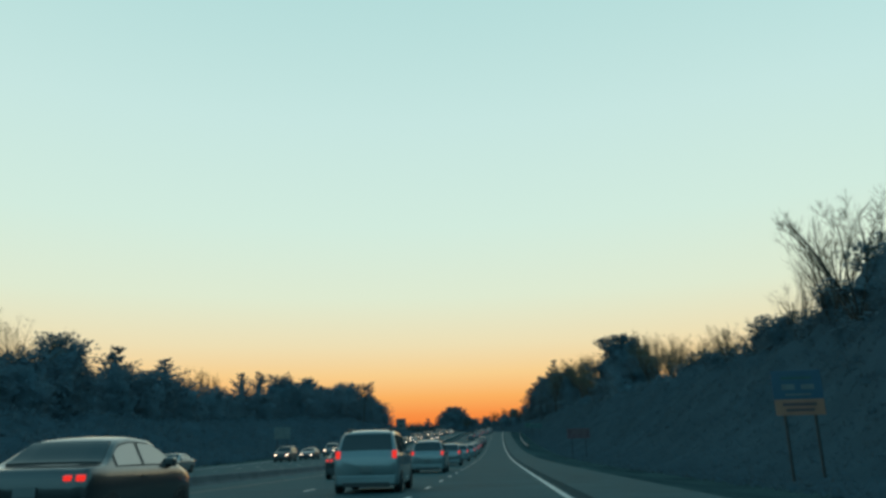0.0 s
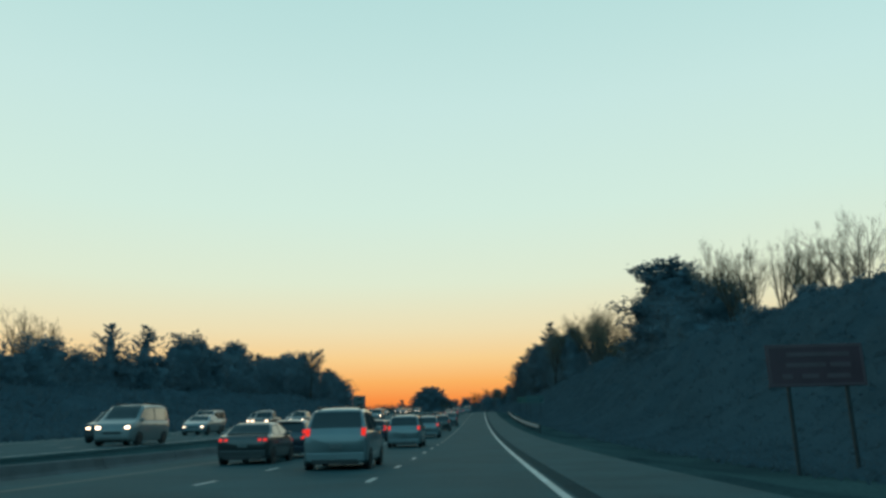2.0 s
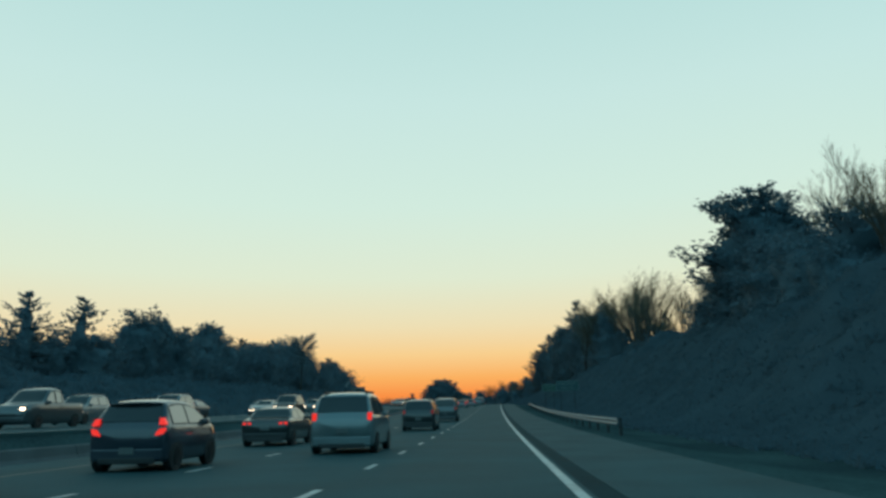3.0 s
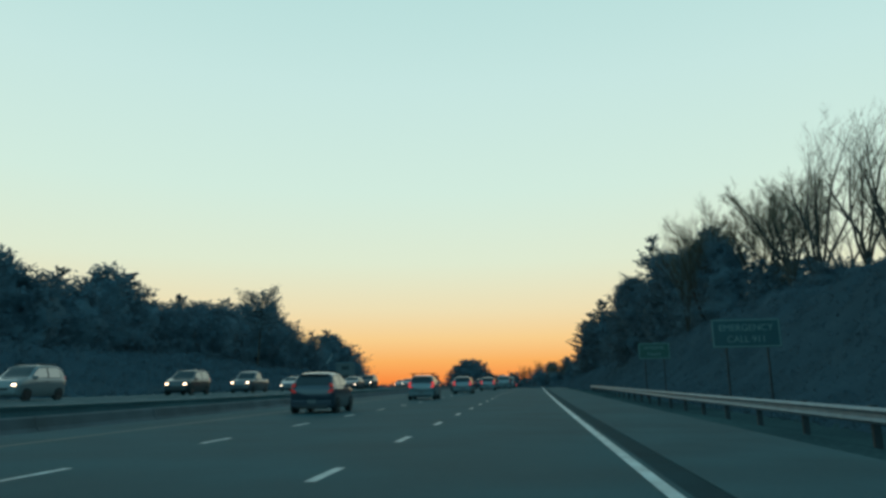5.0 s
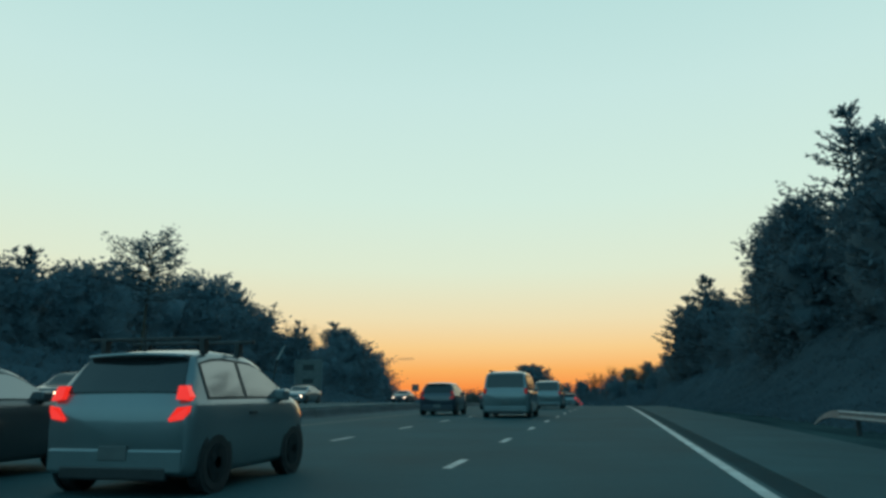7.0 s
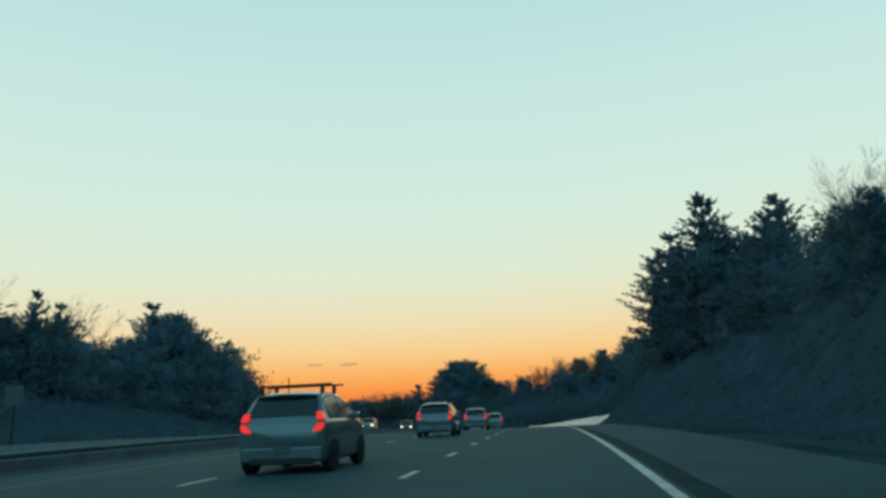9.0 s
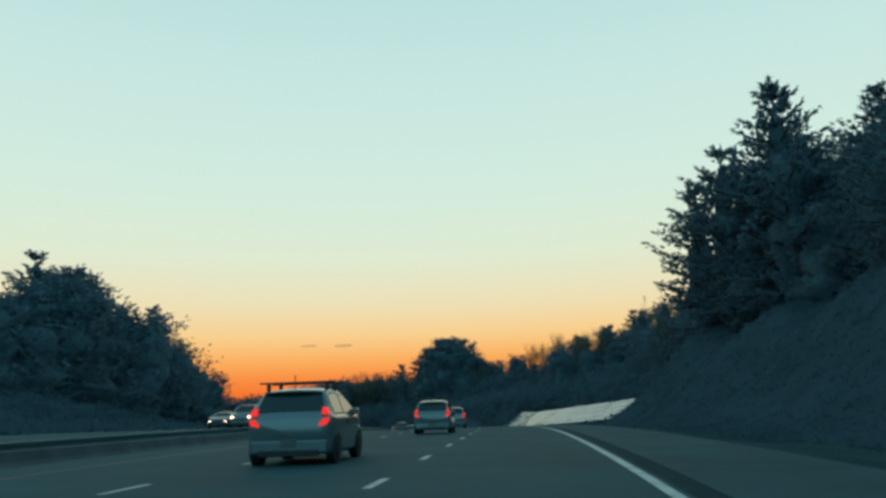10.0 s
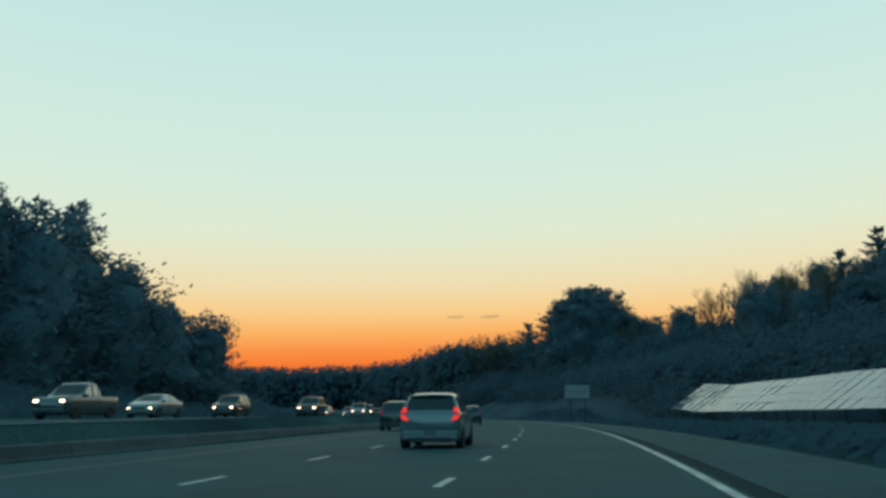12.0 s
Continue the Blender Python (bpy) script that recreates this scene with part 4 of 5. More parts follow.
def text_mesh(name, words, size, mat, parent, at):
    cu = bpy.data.curves.new(name, "FONT")
    cu.body, cu.size, cu.align_x, cu.align_y, cu.extrude = words, size, "CENTER", "CENTER", 0.004
    tmp = bpy.data.objects.new(name, cu)
    me = bpy.data.meshes.new_from_object(tmp)
    bpy.data.objects.remove(tmp)
    me.materials.append(mat)
    return part_mesh(name, me, parent, at=at)


def make_sign(name, label, x, s, z0, z1, width, board, rows=(), words=(), lower=None, border=SIGN_LETTER, posts=2, back=False, turn=0.0, mesh_text=0.3):
    """A road sign facing the traffic, on steel posts. z0, z1: lower and upper edge of the board."""
    g = land_z(x, s)
    ob = thing(name, label, "road sign", at=pose(x, s, g, 0, 0, turn))
    a, b = z0 - g, z1 - g
    w = width / 2
    part("board", box_bm(-w, w, -0.02, 0.02, a, b, bevel=0.012), board, ob)
    f = -0.027 if not back else 0.027
    t = 0.06
    if border:
        bm = bmesh.new()
        for q in ((-w + 0.03, w - 0.03, a + 0.03, a + 0.03 + t), (-w + 0.03, w - 0.03, b - 0.03 - t, b - 0.03), (-w + 0.03, -w + 0.03 + t, a + 0.03 + t, b - 0.03 - t), (w - 0.03 - t, w - 0.03, a + 0.03 + t, b - 0.03 - t)):
            box(bm, q[0], q[1], f - 0.004, f + 0.006, q[2], q[3])
        part("border", bm, border, ob)
    for lx, lw, lz, lh, mat in rows:
        part("legend_bar", box_bm(lx - lw / 2, lx + lw / 2, f - 0.004, f + 0.006, a + lz - lh / 2, a + lz + lh / 2), mat, ob)
    for word, size, lz in words:
        text_mesh("legend", word, size, SIGN_LETTER, ob, pose(0, f - 0.002, a + lz, 90, 0, 0))
    if lower:
        part("lower_panel", box_bm(-w + 0.02, w - 0.02, -0.035, -0.021, a, a + lower[0], bevel=0.004), lower[1], ob)
        for lx, lw, lz, lh, mat in lower[2]:
            part("legend_bar", box_bm(lx - lw / 2, lx + lw / 2, -0.042, -0.035, a + lz - lh / 2, a + lz + lh / 2), mat, ob)
    for i in range(posts):
        px = 0 if posts == 1 else (-0.6 + 1.2 * i / (posts - 1)) * w
        part("post", box_bm(px - 0.05, px + 0.05, 0.021, 0.121, -0.5, b - 0.05, bevel=0.01), POST_STEEL, ob)
    return ob


make_sign("service_sign", "dull blue highway sign with an orange lower panel on posts", 11.9, 30.6, 1.95, 3.7, 1.95, SIGN_BLUE,
          rows=((0, 1.2, 1.45, 0.10, SIGN_GREEN), (-0.35, 0.5, 1.1, 0.22, SIGN_BACK), (0.4, 0.5, 1.1, 0.2, SIGN_BACK), (0, 1.0, 0.8, 0.08, SIGN_BACK)),
          border=None, lower=(0.62, SIGN_ORANGE, ((0, 1.3, 0.42, 0.12, SIGN_MAROON), (0, 1.1, 0.2, 0.1, SIGN_MAROON))))
make_sign("guide_sign", "maroon highway sign with a pale border and three lines of lettering", 10.6, 100.4, 1.95, 3.25, 2.95, SIGN_MAROON,
          border=SIGN_DIM, rows=tuple((dx, w, z, 0.13, SIGN_DIM) for dx, w, z in ((0.1, 1.9, 0.98), (-0.3, 1.2, 0.66), (0.75, 0.6, 0.66), (-0.9, 0.3, 0.32), (-0.2, 0.5, 0.32), (0.65, 0.7, 0.32))))
make_sign("emergency_sign", "dark teal highway sign reading emergency call 911", 12.1, 233.5, 6.55, 8.1, 3.6, SIGN_TEAL,
          words=(("EMERGENCY", 0.5, 1.06), ("CALL 911", 0.5, 0.44)))
make_sign("town_sign", "green town line sign with pale border beside the guard rail", 11.0, 256.4, 7.55, 8.9, 2.6, SIGN_GREEN,
          words=(("ENTERING", 0.36, 0.92), ("Natick", 0.42, 0.42)))
make_sign("bend_sign", "pale double-row sign on posts on the bank at the bend", -20.1, 562.2, 6.3, 7.08, 3.2, SIGN_WHITE, rows=((0, 2.9, 0.4, 0.06, SIGN_MAROON),), border=None, turn=18)
make_sign("bend_sign", "pale double-row sign on posts on the bank at the bend", -20.1, 562.3, 7.18, 7.95, 3.2, SIGN_WHITE, rows=((0, 2.9, 0.4, 0.06, SIGN_MAROON),), border=None, turn=18)
make_sign("large_sign_back", "bare grey back of a large sign facing the oncoming traffic", -50.0, 394, 11.2, 17.2, 5.2, SIGN_BACK, border=STEEL,
          rows=((0, 2.0, 4.6, 1.0, TRIM), (0, 2.0, 2.2, 0.8, TRIM)))
make_sign("marker_sign", "small square marker sign on a single post beside the oncoming lanes", -28.4, 386, 11.2, 12.3, 1.15, SIGN_BACK, border=None, posts=1)
make_sign("small_sign_back", "grey back of a small sign beside the oncoming lanes", -34, 118, 3.2, 5.0, 2.6, SIGN_BACK, border=None)

# ---- solar panels on the bank ----


def make_solar_array():
    array = thing("solar_array", "long row of tilted glass solar panels on the roadside bank", "solar panels")
    alloy = material("panel_frame_aluminium", (0.55, 0.57, 0.56), 0.4, metal=0.8, spots=0.15, grain=0.05, scale=3)
    p0, p1 = Vector((20.6, 488.2)), Vector((-8.8, 571.0))
    run = (p1 - p0)
    length = run.length
    ux = run.normalized()
    back = Vector((ux.y, -ux.x))          # away from the road, up the bank
    n, rows = 47, 4
    tilt = radians(33)
    high = 1.45                           # length of a panel up the slope
    pw = length / n
    bm = bmesh.new()
    box(bm, 0.006, pw - 0.006, 0.0, high - 0.03, -0.02, 0.0)
    panel = bpy.data.meshes.new("panel")
    bm.to_mesh(panel); bm.free()
    panel.materials.append(PANEL_GLASS)
    bm = bmesh.new()
    for q in ((0.0, pw, -0.02, 0.02), (0.0, pw, high - 0.05, high - 0.01), (0.0, 0.03, 0.02, high - 0.05), (pw - 0.03, pw, 0.02, high - 0.05)):
        box(bm, q[0], q[1], q[2], q[3], -0.035, 0.012)
    fr = bpy.data.meshes.new("panel_frame")
    bm.to_mesh(fr); bm.free()
    fr.materials.append(alloy)
    for i in range(n):
        f = i / n
        base = p0 + ux * (pw * i)
        s = base.y
        z = road_z(s) + 1.25 + 0.55 * smooth01(f, 0.85, 1.0)
        for k in range(rows):
            a = k * (high + 0.02)
            jig, jog = 0.8 * math.sin(i * 0.55) + rng.gauss(0, 0.4), 1.1 * math.sin(i * 0.83 + 0.5 * math.sin(i * 0.31)) + rng.gauss(0, 0.5)
            x3 = Vector((ux.x, ux.y, (road_z(s + pw) - road_z(s)) / pw)).normalized()
            y3 = Vector((back.x * math.cos(tilt), back.y * math.cos(tilt), math.sin(tilt)))
            y3 = (y3 - x3 * y3.dot(x3)).normalized()
            z3 = x3.cross(y3)
            if z3.z < 0:
                z3 = -z3
            m = Matrix((x3, y3, z3)).transposed().to_4x4()
            m.translation = Vector((base.x, base.y, z)) + y3 * a
            m = m @ Matrix.Rotation(radians(jig), 4, "X") @ Matrix.Rotation(radians(jog), 4, "Y")
            ob = part_mesh("panel", panel, array, at=m)
            part_mesh("panel_frame", fr, ob)
        if i % 3 == 0:
            for dist in (0.3, 4.6):
                q = base + back * (dist * math.cos(tilt))
                g = land_z(q.x, q.y)
                part("post", box_bm(q.x - 0.05, q.x + 0.05, q.y - 0.05, q.y + 0.05, g - 0.5, z + dist * math.sin(tilt) - 0.04), POST_STEEL, array)
    return array


make_solar_array()

# ---- cars ----
SHAPES = {
    # length, width, belt line; top line of the whole car; rear glass, windscreen and side glass along the length; top width of the cabin
    "sedan": dict(L=3.7, W=1.80, belt=0.93, top=((0, 0.80), (0.02, 0.93), (0.13, 0.97), (0.30, 1.33), (0.43, 1.38), (0.56, 1.35), (0.77, 0.95), (0.92, 0.80), (1, 0.56)),
                  rear=(0.155, 0.275), front=(0.595, 0.745), side=(0.22, 0.69), wt=0.72),
    "hatch": dict(L=2.95, W=1.72, belt=0.94, top=((0, 0.84), (0.018, 0.95), (0.055, 1.14), (0.125, 1.41), (0.28, 1.48), (0.50, 1.45), (0.80, 0.98), (0.94, 0.84), (1, 0.60)),
                  rear=(0.030, 0.108), front=(0.53, 0.77), side=(0.13, 0.70), wt=0.73),
    "suv": dict(L=3.5, W=1.84, belt=1.03, top=((0, 0.92), (0.015, 1.04), (0.045, 1.28), (0.10, 1.60), (0.25, 1.68), (0.53, 1.64), (0.76, 1.07), (0.94, 0.96), (1, 0.68)),
                rear=(0.026, 0.085), front=(0.56, 0.735), side=(0.12, 0.69), wt=0.76),
    "van": dict(L=4.0, W=1.94, belt=1.07, top=((0, 0.96), (0.012, 1.10), (0.03, 1.40), (0.06, 1.76), (0.20, 1.85), (0.62, 1.80), (0.85, 1.12), (0.96, 0.94), (1, 0.68)),
                rear=(0.018, 0.052), front=(0.65, 0.825), side=(0.08, 0.78), wt=0.80),
    "pickup": dict(L=4.3, W=1.90, belt=1.05, top=((0, 1.0), (0.01, 1.06), (0.36, 1.07), (0.41, 1.66), (0.48, 1.74), (0.57, 1.69), (0.74, 1.08), (0.95, 1.0), (1, 0.74)),
                   rear=(0.368, 0.402), front=(0.60, 0.72), side=(0.42, 0.67), wt=0.78),
}


def curve(points, f):
    """A smooth line through points, with no overshoot."""
    n = len(points)
    for i in range(n - 1):
        if f <= points[i + 1][0] or i == n - 2:
            break
    (x1, y1), (x2, y2) = points[i], points[i + 1]
    slope = lambda k: (points[k + 1][1] - points[k][1]) / (points[k + 1][0] - points[k][0])
    m = slope(i)
    a = 0 if i == 0 or slope(i - 1) * m <= 0 else 2 * slope(i - 1) * m / (slope(i - 1) + m)
    b = 0 if i == n - 2 or slope(i + 1) * m <= 0 else 2 * slope(i + 1) * m / (slope(i + 1) + m)
    if i == 0:
        a = m
    if i == n - 2:
        b = m
    t = min(1.0, max(0.0, (f - x1) / (x2 - x1)))
    d = x2 - x1
    return y1 * (1 + 2 * t) * (1 - t) ** 2 + a * d * t * (1 - t) ** 2 + y2 * t * t * (3 - 2 * t) + b * d * t * t * (t - 1)


def loft(bm, rings):
    vs = [[bm.verts.new(p) for p in ring] for ring in rings]
    n = len(rings[0])
    for a, b in zip(vs, vs[1:]):
        for i in range(n):
            j = (i + 1) % n
            bm.faces.new((a[i], a[j], b[j], b[i]))
    bm.faces.new(list(reversed(vs[0])))
    bm.faces.new(vs[-1])
    bmesh.ops.recalc_face_normals(bm, faces=bm.faces)


def wheel_meshes(r, w):
    bm = bmesh.new()
    bmesh.ops.create_cone(bm, cap_ends=True, segments=16, radius1=r, radius2=r, depth=w, matrix=Matrix.Rotation(math.pi / 2, 4, "Y"))
    bmesh.ops.bevel(bm, geom=[e for e in bm.edges if abs(e.verts[0].co.x - e.verts[1].co.x) < 1e-5], offset=0.03, segments=1, affect="EDGES")
    tyre = bpy.data.meshes.new("tyre"); bm.to_mesh(tyre); bm.free(); tyre.materials.append(RUBBER)
    bm = bmesh.new()
    bmesh.ops.create_cone(bm, cap_ends=True, segments=20, radius1=r * 0.62, radius2=r * 0.62, depth=w + 0.012, matrix=Matrix.Rotation(math.pi / 2, 4, "Y"))
    for k in range(5):
        a = 2 * math.pi * k / 5
        d = Vector((0, math.cos(a), math.sin(a)))
        e = Vector((0, -math.sin(a), math.cos(a)))
        for sx in (-1, 1):
            x = sx * (w / 2 + 0.012)
            p = [Vector((x, 0, 0)) + e * 0.05, Vector((x, 0, 0)) - e * 0.05, Vector((x, 0, 0)) + d * r * 0.58 - e * 0.04, Vector((x, 0, 0)) + d * r * 0.58 + e * 0.04]
            bm.faces.new([bm.verts.new(q) for q in p])
    rim = bpy.data.meshes.new("rim"); bm.to_mesh(rim); bm.free(); rim.materials.append(RIM)
    return tyre, rim


TYRE, RIM_MESH = wheel_meshes(0.31, 0.20)


def make_car(name, label, shape, mat, lamps_back=TAIL_DIM, lamps_front=HEAD_OFF, rack=False, group=""):
    """A car that points along +y, standing at its middle on z = 0."""
    c = SHAPES[shape]
    L, W, belt = c["L"], c["W"], c["belt"]
    roof = max(z for _, z in c["top"])
    h = W / 2
    ob = thing(name, label, "car", group)
    Y = lambda f: (f - 0.5) * L
    top_at = lambda f: curve(c["top"], f)
    width = lambda f: h * float(np.interp(f, [0, 0.012, 0.04, 0.12, 0.84, 0.93, 0.98, 1], [0.90, 0.95, 0.98, 1.0, 1.0, 0.96, 0.88, 0.76]))
    low = lambda f: float(np.interp(f, [0, 0.04, 0.95, 1], [0.26, 0.20, 0.19, 0.28]))

    def section(f):
        """Half a cross-section, from the sill up to the middle of the roof."""
        zt, w, zb = top_at(f), width(f), low(f)
        bl = min(belt, zt - 0.02)
        up = max(0.0, (zt - bl) / (roof - belt))
        wt = w * 0.94 + (h * c["wt"] - w * 0.94) * min(1.0, up)
        zm = bl + (zt - bl) * 0.86
        return [(w * 0.93, zb), (w * 0.975, zb + 0.07), (w * 0.99, zb + (bl - zb) * 0.42), (w, zb + (bl - zb) * 0.62), (w * 0.985, bl - 0.07), (w * 0.955, bl - 0.015), (w * 0.94, bl + 0.005),
                ((w * 0.94 + wt) / 2, (bl + zm) / 2), (wt, zm), (wt * 0.95, zt - (zt - bl) * 0.06), (wt * 0.80, zt - 0.006), (wt * 0.45, zt + 0.010 * up), (0.0, zt + 0.015 * up)]
    fs = sorted(set([round(x, 4) for x in np.linspace(0, 1, 21)] + [p for p, _ in c["top"]] + [0.01, 0.03, 0.08, 0.97, 0.985]))
    rings = []
    for f in fs:
        half = section(f)
        rings.append([(x, Y(f), z) for x, z in half] + [(-x, Y(f), z) for x, z in reversed(half[:-1])])
    bm = bmesh.new()
    loft(bm, rings)
    part("body", bm, mat, ob, smooth=True)

    def pane(nm, f0, f1, k, n=6):
        """A curved pane laid on the rear or front slope of the cabin."""
        bm = bmesh.new()
        rows = []
        for i in range(n + 1):
            f = f0 + (f1 - f0) * i / n
            g = f + 0.002
            sl = Vector((0, -(top_at(g) - top_at(f)), (g - f) * L)).normalized()
            half = section(f)
            row = []
            for u in (-1, -0.6, 0, 0.6, 1):
                wx = half[10][0] * k * u
                z = top_at(f) + (0.008 if abs(u) < 0.9 else 0.0)
                row.append((Vector((wx, Y(f), z)) + sl * 0.012, Vector((wx, Y(f), z)) - sl * 0.012))
            rows.append(row)
        a = [[bm.verts.new(p) for p, _ in row] for row in rows]
        b = [[bm.verts.new(q) for _, q in row] for row in rows]
        for i in range(n):
            for j in range(4):
                bm.faces.new((a[i][j], a[i][j + 1], a[i + 1][j + 1], a[i + 1][j]))
                bm.faces.new((b[i][j], b[i + 1][j], b[i + 1][j + 1], b[i][j + 1]))
            bm.faces.new((a[i][0], a[i + 1][0], b[i + 1][0], b[i][0]))
            bm.faces.new((a[i][4], b[i][4], b[i + 1][4], a[i + 1][4]))
        bm.faces.new([a[0][j] for j in range(5)][::-1] + [b[0][j] for j in range(5)])
        bm.faces.new([a[n][j] for j in range(5)] + [b[n][j] for j in range(5)][::-1])
        bmesh.ops.recalc_face_normals(bm, faces=bm.faces)
        part(nm, bm, CAR_GLASS, ob, smooth=False)
    pane("rear_window", c["rear"][0], c["rear"][1], 1.10)
    pane("windscreen", c["front"][0], c["front"][1], 1.02)

    def side_pane(sx, f0, f1, nm="side_window", glass=SIDE_GLASS, out=0.010, lo_t=0.14, hi_t=0.82, n=6):
        """A side window, or the dark frame round it, that follows the cabin's flank."""
        bm = bmesh.new()
        cols = []
        for i in range(n + 1):
            f = f0 + (f1 - f0) * i / n
            half = section(f)
            lo, mi, hi = Vector(half[6]), Vector(half[7]), Vector(half[8])
            pts = [lo.lerp(mi, lo_t), mi, mi.lerp(hi, hi_t)]
            cols.append([Vector((sx * (q.x + out), Y(f), q.y)) for q in pts])
        a = [[bm.verts.new(p) for p in col] for col in cols]
        b = [[bm.verts.new(p - Vector((sx * 0.022, 0, 0))) for p in col] for col in cols]
        for i in range(n):
            for j in range(2):
                bm.faces.new((a[i][j], a[i + 1][j], a[i + 1][j + 1], a[i][j + 1]))
            bm.faces.new((a[i][2], a[i + 1][2], b[i + 1][2], b[i][2]))
            bm.faces.new((a[i][0], b[i][0], b[i + 1][0], a[i + 1][0]))
        for i in (0, n):
            bm.faces.new((a[i][0], a[i][1], a[i][2], b[i][2], b[i][1], b[i][0]))
        bmesh.ops.recalc_face_normals(bm, faces=bm.faces)
        part(nm, bm, glass, ob)
    a1, a2, a3 = c["rear"][1], c["front"][0], c["front"][1]
    wt = h * c["wt"]
    for sx in (-1, 1):
        s0, s1 = c["side"]
        half_way = (s0 + s1) / 2 - 0.02
        side_pane(sx, s0, half_way - 0.014)
        side_pane(sx, half_way + 0.014, s1)
        side_pane(sx, s0 - 0.014, s1 + 0.012, "window_frame", TRIM, 0.005, 0.03, 0.95)
        bm = box_bm(sx * h * 0.97 - 0.09, sx * h * 0.97 + 0.09, Y(a3) - 0.32, Y(a3) - 0.14, belt - 0.02, belt + 0.12, bevel=0.03)
        part("mirror", bm, mat, ob)
        bm = box_bm(sx * h * 1.0 - 0.012, sx * h * 1.0 + 0.012, Y(0.40), Y(0.46), belt - 0.16, belt - 0.13, bevel=0.005)
        part("door_handle", bm, TRIM, ob)
        # lamps
        def lamp(nm, x0, x1, y0, y1, z0, z1, m):
            part(nm, box_bm(min(sx * h * x0, sx * h * x1), max(sx * h * x0, sx * h * x1), y0, y1, z0, z1, bevel=0.022), m, ob)
        if shape == "hatch":
            for pts in (((0.76, belt + 0.15), (0.86, belt + 0.15), (0.92, belt + 0.04), (0.92, belt + 0.0), (0.76, belt + 0.015)),
                        ((0.79, belt - 0.065), (0.93, belt - 0.05), (0.93, belt - 0.11), (0.87, belt - 0.18), (0.70, belt - 0.205), (0.68, belt - 0.18))):
                ys = [Y(0) - 0.015 + 0.30 * max(0.0, z - belt + 0.02) + 0.35 * max(0.0, x - 0.86) for x, z in pts]
                bm = bmesh.new()
                f = [bm.verts.new((sx * h * x, y, z)) for (x, z), y in zip(pts, ys)]
                g = [bm.verts.new((sx * h * x * 0.985, y + 0.14, z)) for (x, z), y in zip(pts, ys)]
                bm.faces.new(f); bm.faces.new(list(reversed(g)))
                for i in range(len(f)):
                    j = (i + 1) % len(f)
                    bm.faces.new((f[i], g[i], g[j], f[j]))
                bmesh.ops.recalc_face_normals(bm, faces=bm.faces)
                part("tail_lamp", bm, lamps_back, ob)
        elif shape in ("suv", "van"):
            lamp("tail_lamp", 0.78, 0.91, Y(0) - 0.012, Y(0) + 0.18, belt - 0.12, belt + 0.09, lamps_back)
        else:
            lamp("tail_lamp", 0.76, 0.90, Y(0) - 0.012, Y(0) + 0.14, belt - 0.17, belt - 0.08, lamps_back)
            lamp("tail_lamp", 0.56, 0.70, Y(0) - 0.014, Y(0) + 0.10, belt - 0.165, belt - 0.085, lamps_back)
        zf = top_at(0.965)
        lamp("head_lamp", 0.58, 0.80, Y(1) - 0.20, Y(1) - 0.01, zf - 0.18, zf - 0.08, lamps_front)
        for f in (0.17, 0.82):
            wheel = part_mesh("wheel", TYRE, ob, at=Matrix.Translation((sx * (h - 0.100), Y(f), 0.31)))
            part_mesh("rim", RIM_MESH, wheel)
            bm = bmesh.new()
            bmesh.ops.create_circle(bm, cap_ends=True, segments=24, radius=0.335, matrix=Matrix.Translation((sx * (h * 0.985 + 0.004), Y(f), 0.32)) @ Matrix.Rotation(math.pi / 2, 4, "Y"))
            ext = bmesh.ops.extrude_face_region(bm, geom=bm.faces[:])
            bmesh.ops.translate(bm, verts=[v for v in ext["geom"] if isinstance(v, bmesh.types.BMVert)], vec=(-sx * 0.05, 0, 0))
            part("wheel_arch", bm, TRIM, ob)
    part("rear_bumper", box_bm(-h * 0.88, h * 0.88, Y(0) - 0.028, Y(0) + 0.10, 0.24, 0.47, bevel=0.025), mat, ob)
    part("rear_skirt", box_bm(-h * 0.70, h * 0.70, Y(0) - 0.034, Y(0) + 0.05, 0.17, 0.30, bevel=0.02), TRIM, ob)
    part("number_plate", box_bm(-0.16, 0.16, Y(0) - 0.042, Y(0) - 0.01, 0.56 if shape != "hatch" else 0.36, 0.70 if shape != "hatch" else 0.50, bevel=0.006), PLATE, ob)
    part("front_bumper", box_bm(-h * 0.80, h * 0.80, Y(1) - 0.12, Y(1) + 0.04, 0.28, 0.50, bevel=0.04), mat, ob)
    part("grille", box_bm(-h * 0.42, h * 0.42, Y(1) - 0.06, Y(1) + 0.02, 0.50, 0.62, bevel=0.015), TRIM, ob)
    if shape == "hatch":
        bm = bmesh.new()
        loft(bm, [[(x, Y(0.115) + dy + 0.10 * (abs(x) / h) ** 2, curve(c["top"], 0.13) + dz - 0.05 * (abs(x) / h) ** 2) for dy, dz in ((0.0, 0.0), (-0.13, 0.022), (-0.14, 0.0), (0.0, -0.05))] for x in np.linspace(-h * 0.66, h * 0.66, 9)])
        part("spoiler", bm, mat, ob)
    if shape == "pickup":
        part("cargo_bed", box_bm(-h * 0.74, h * 0.74, Y(0.03), Y(0.35), 1.02, 1.075, bevel=0.01), TRIM, ob)
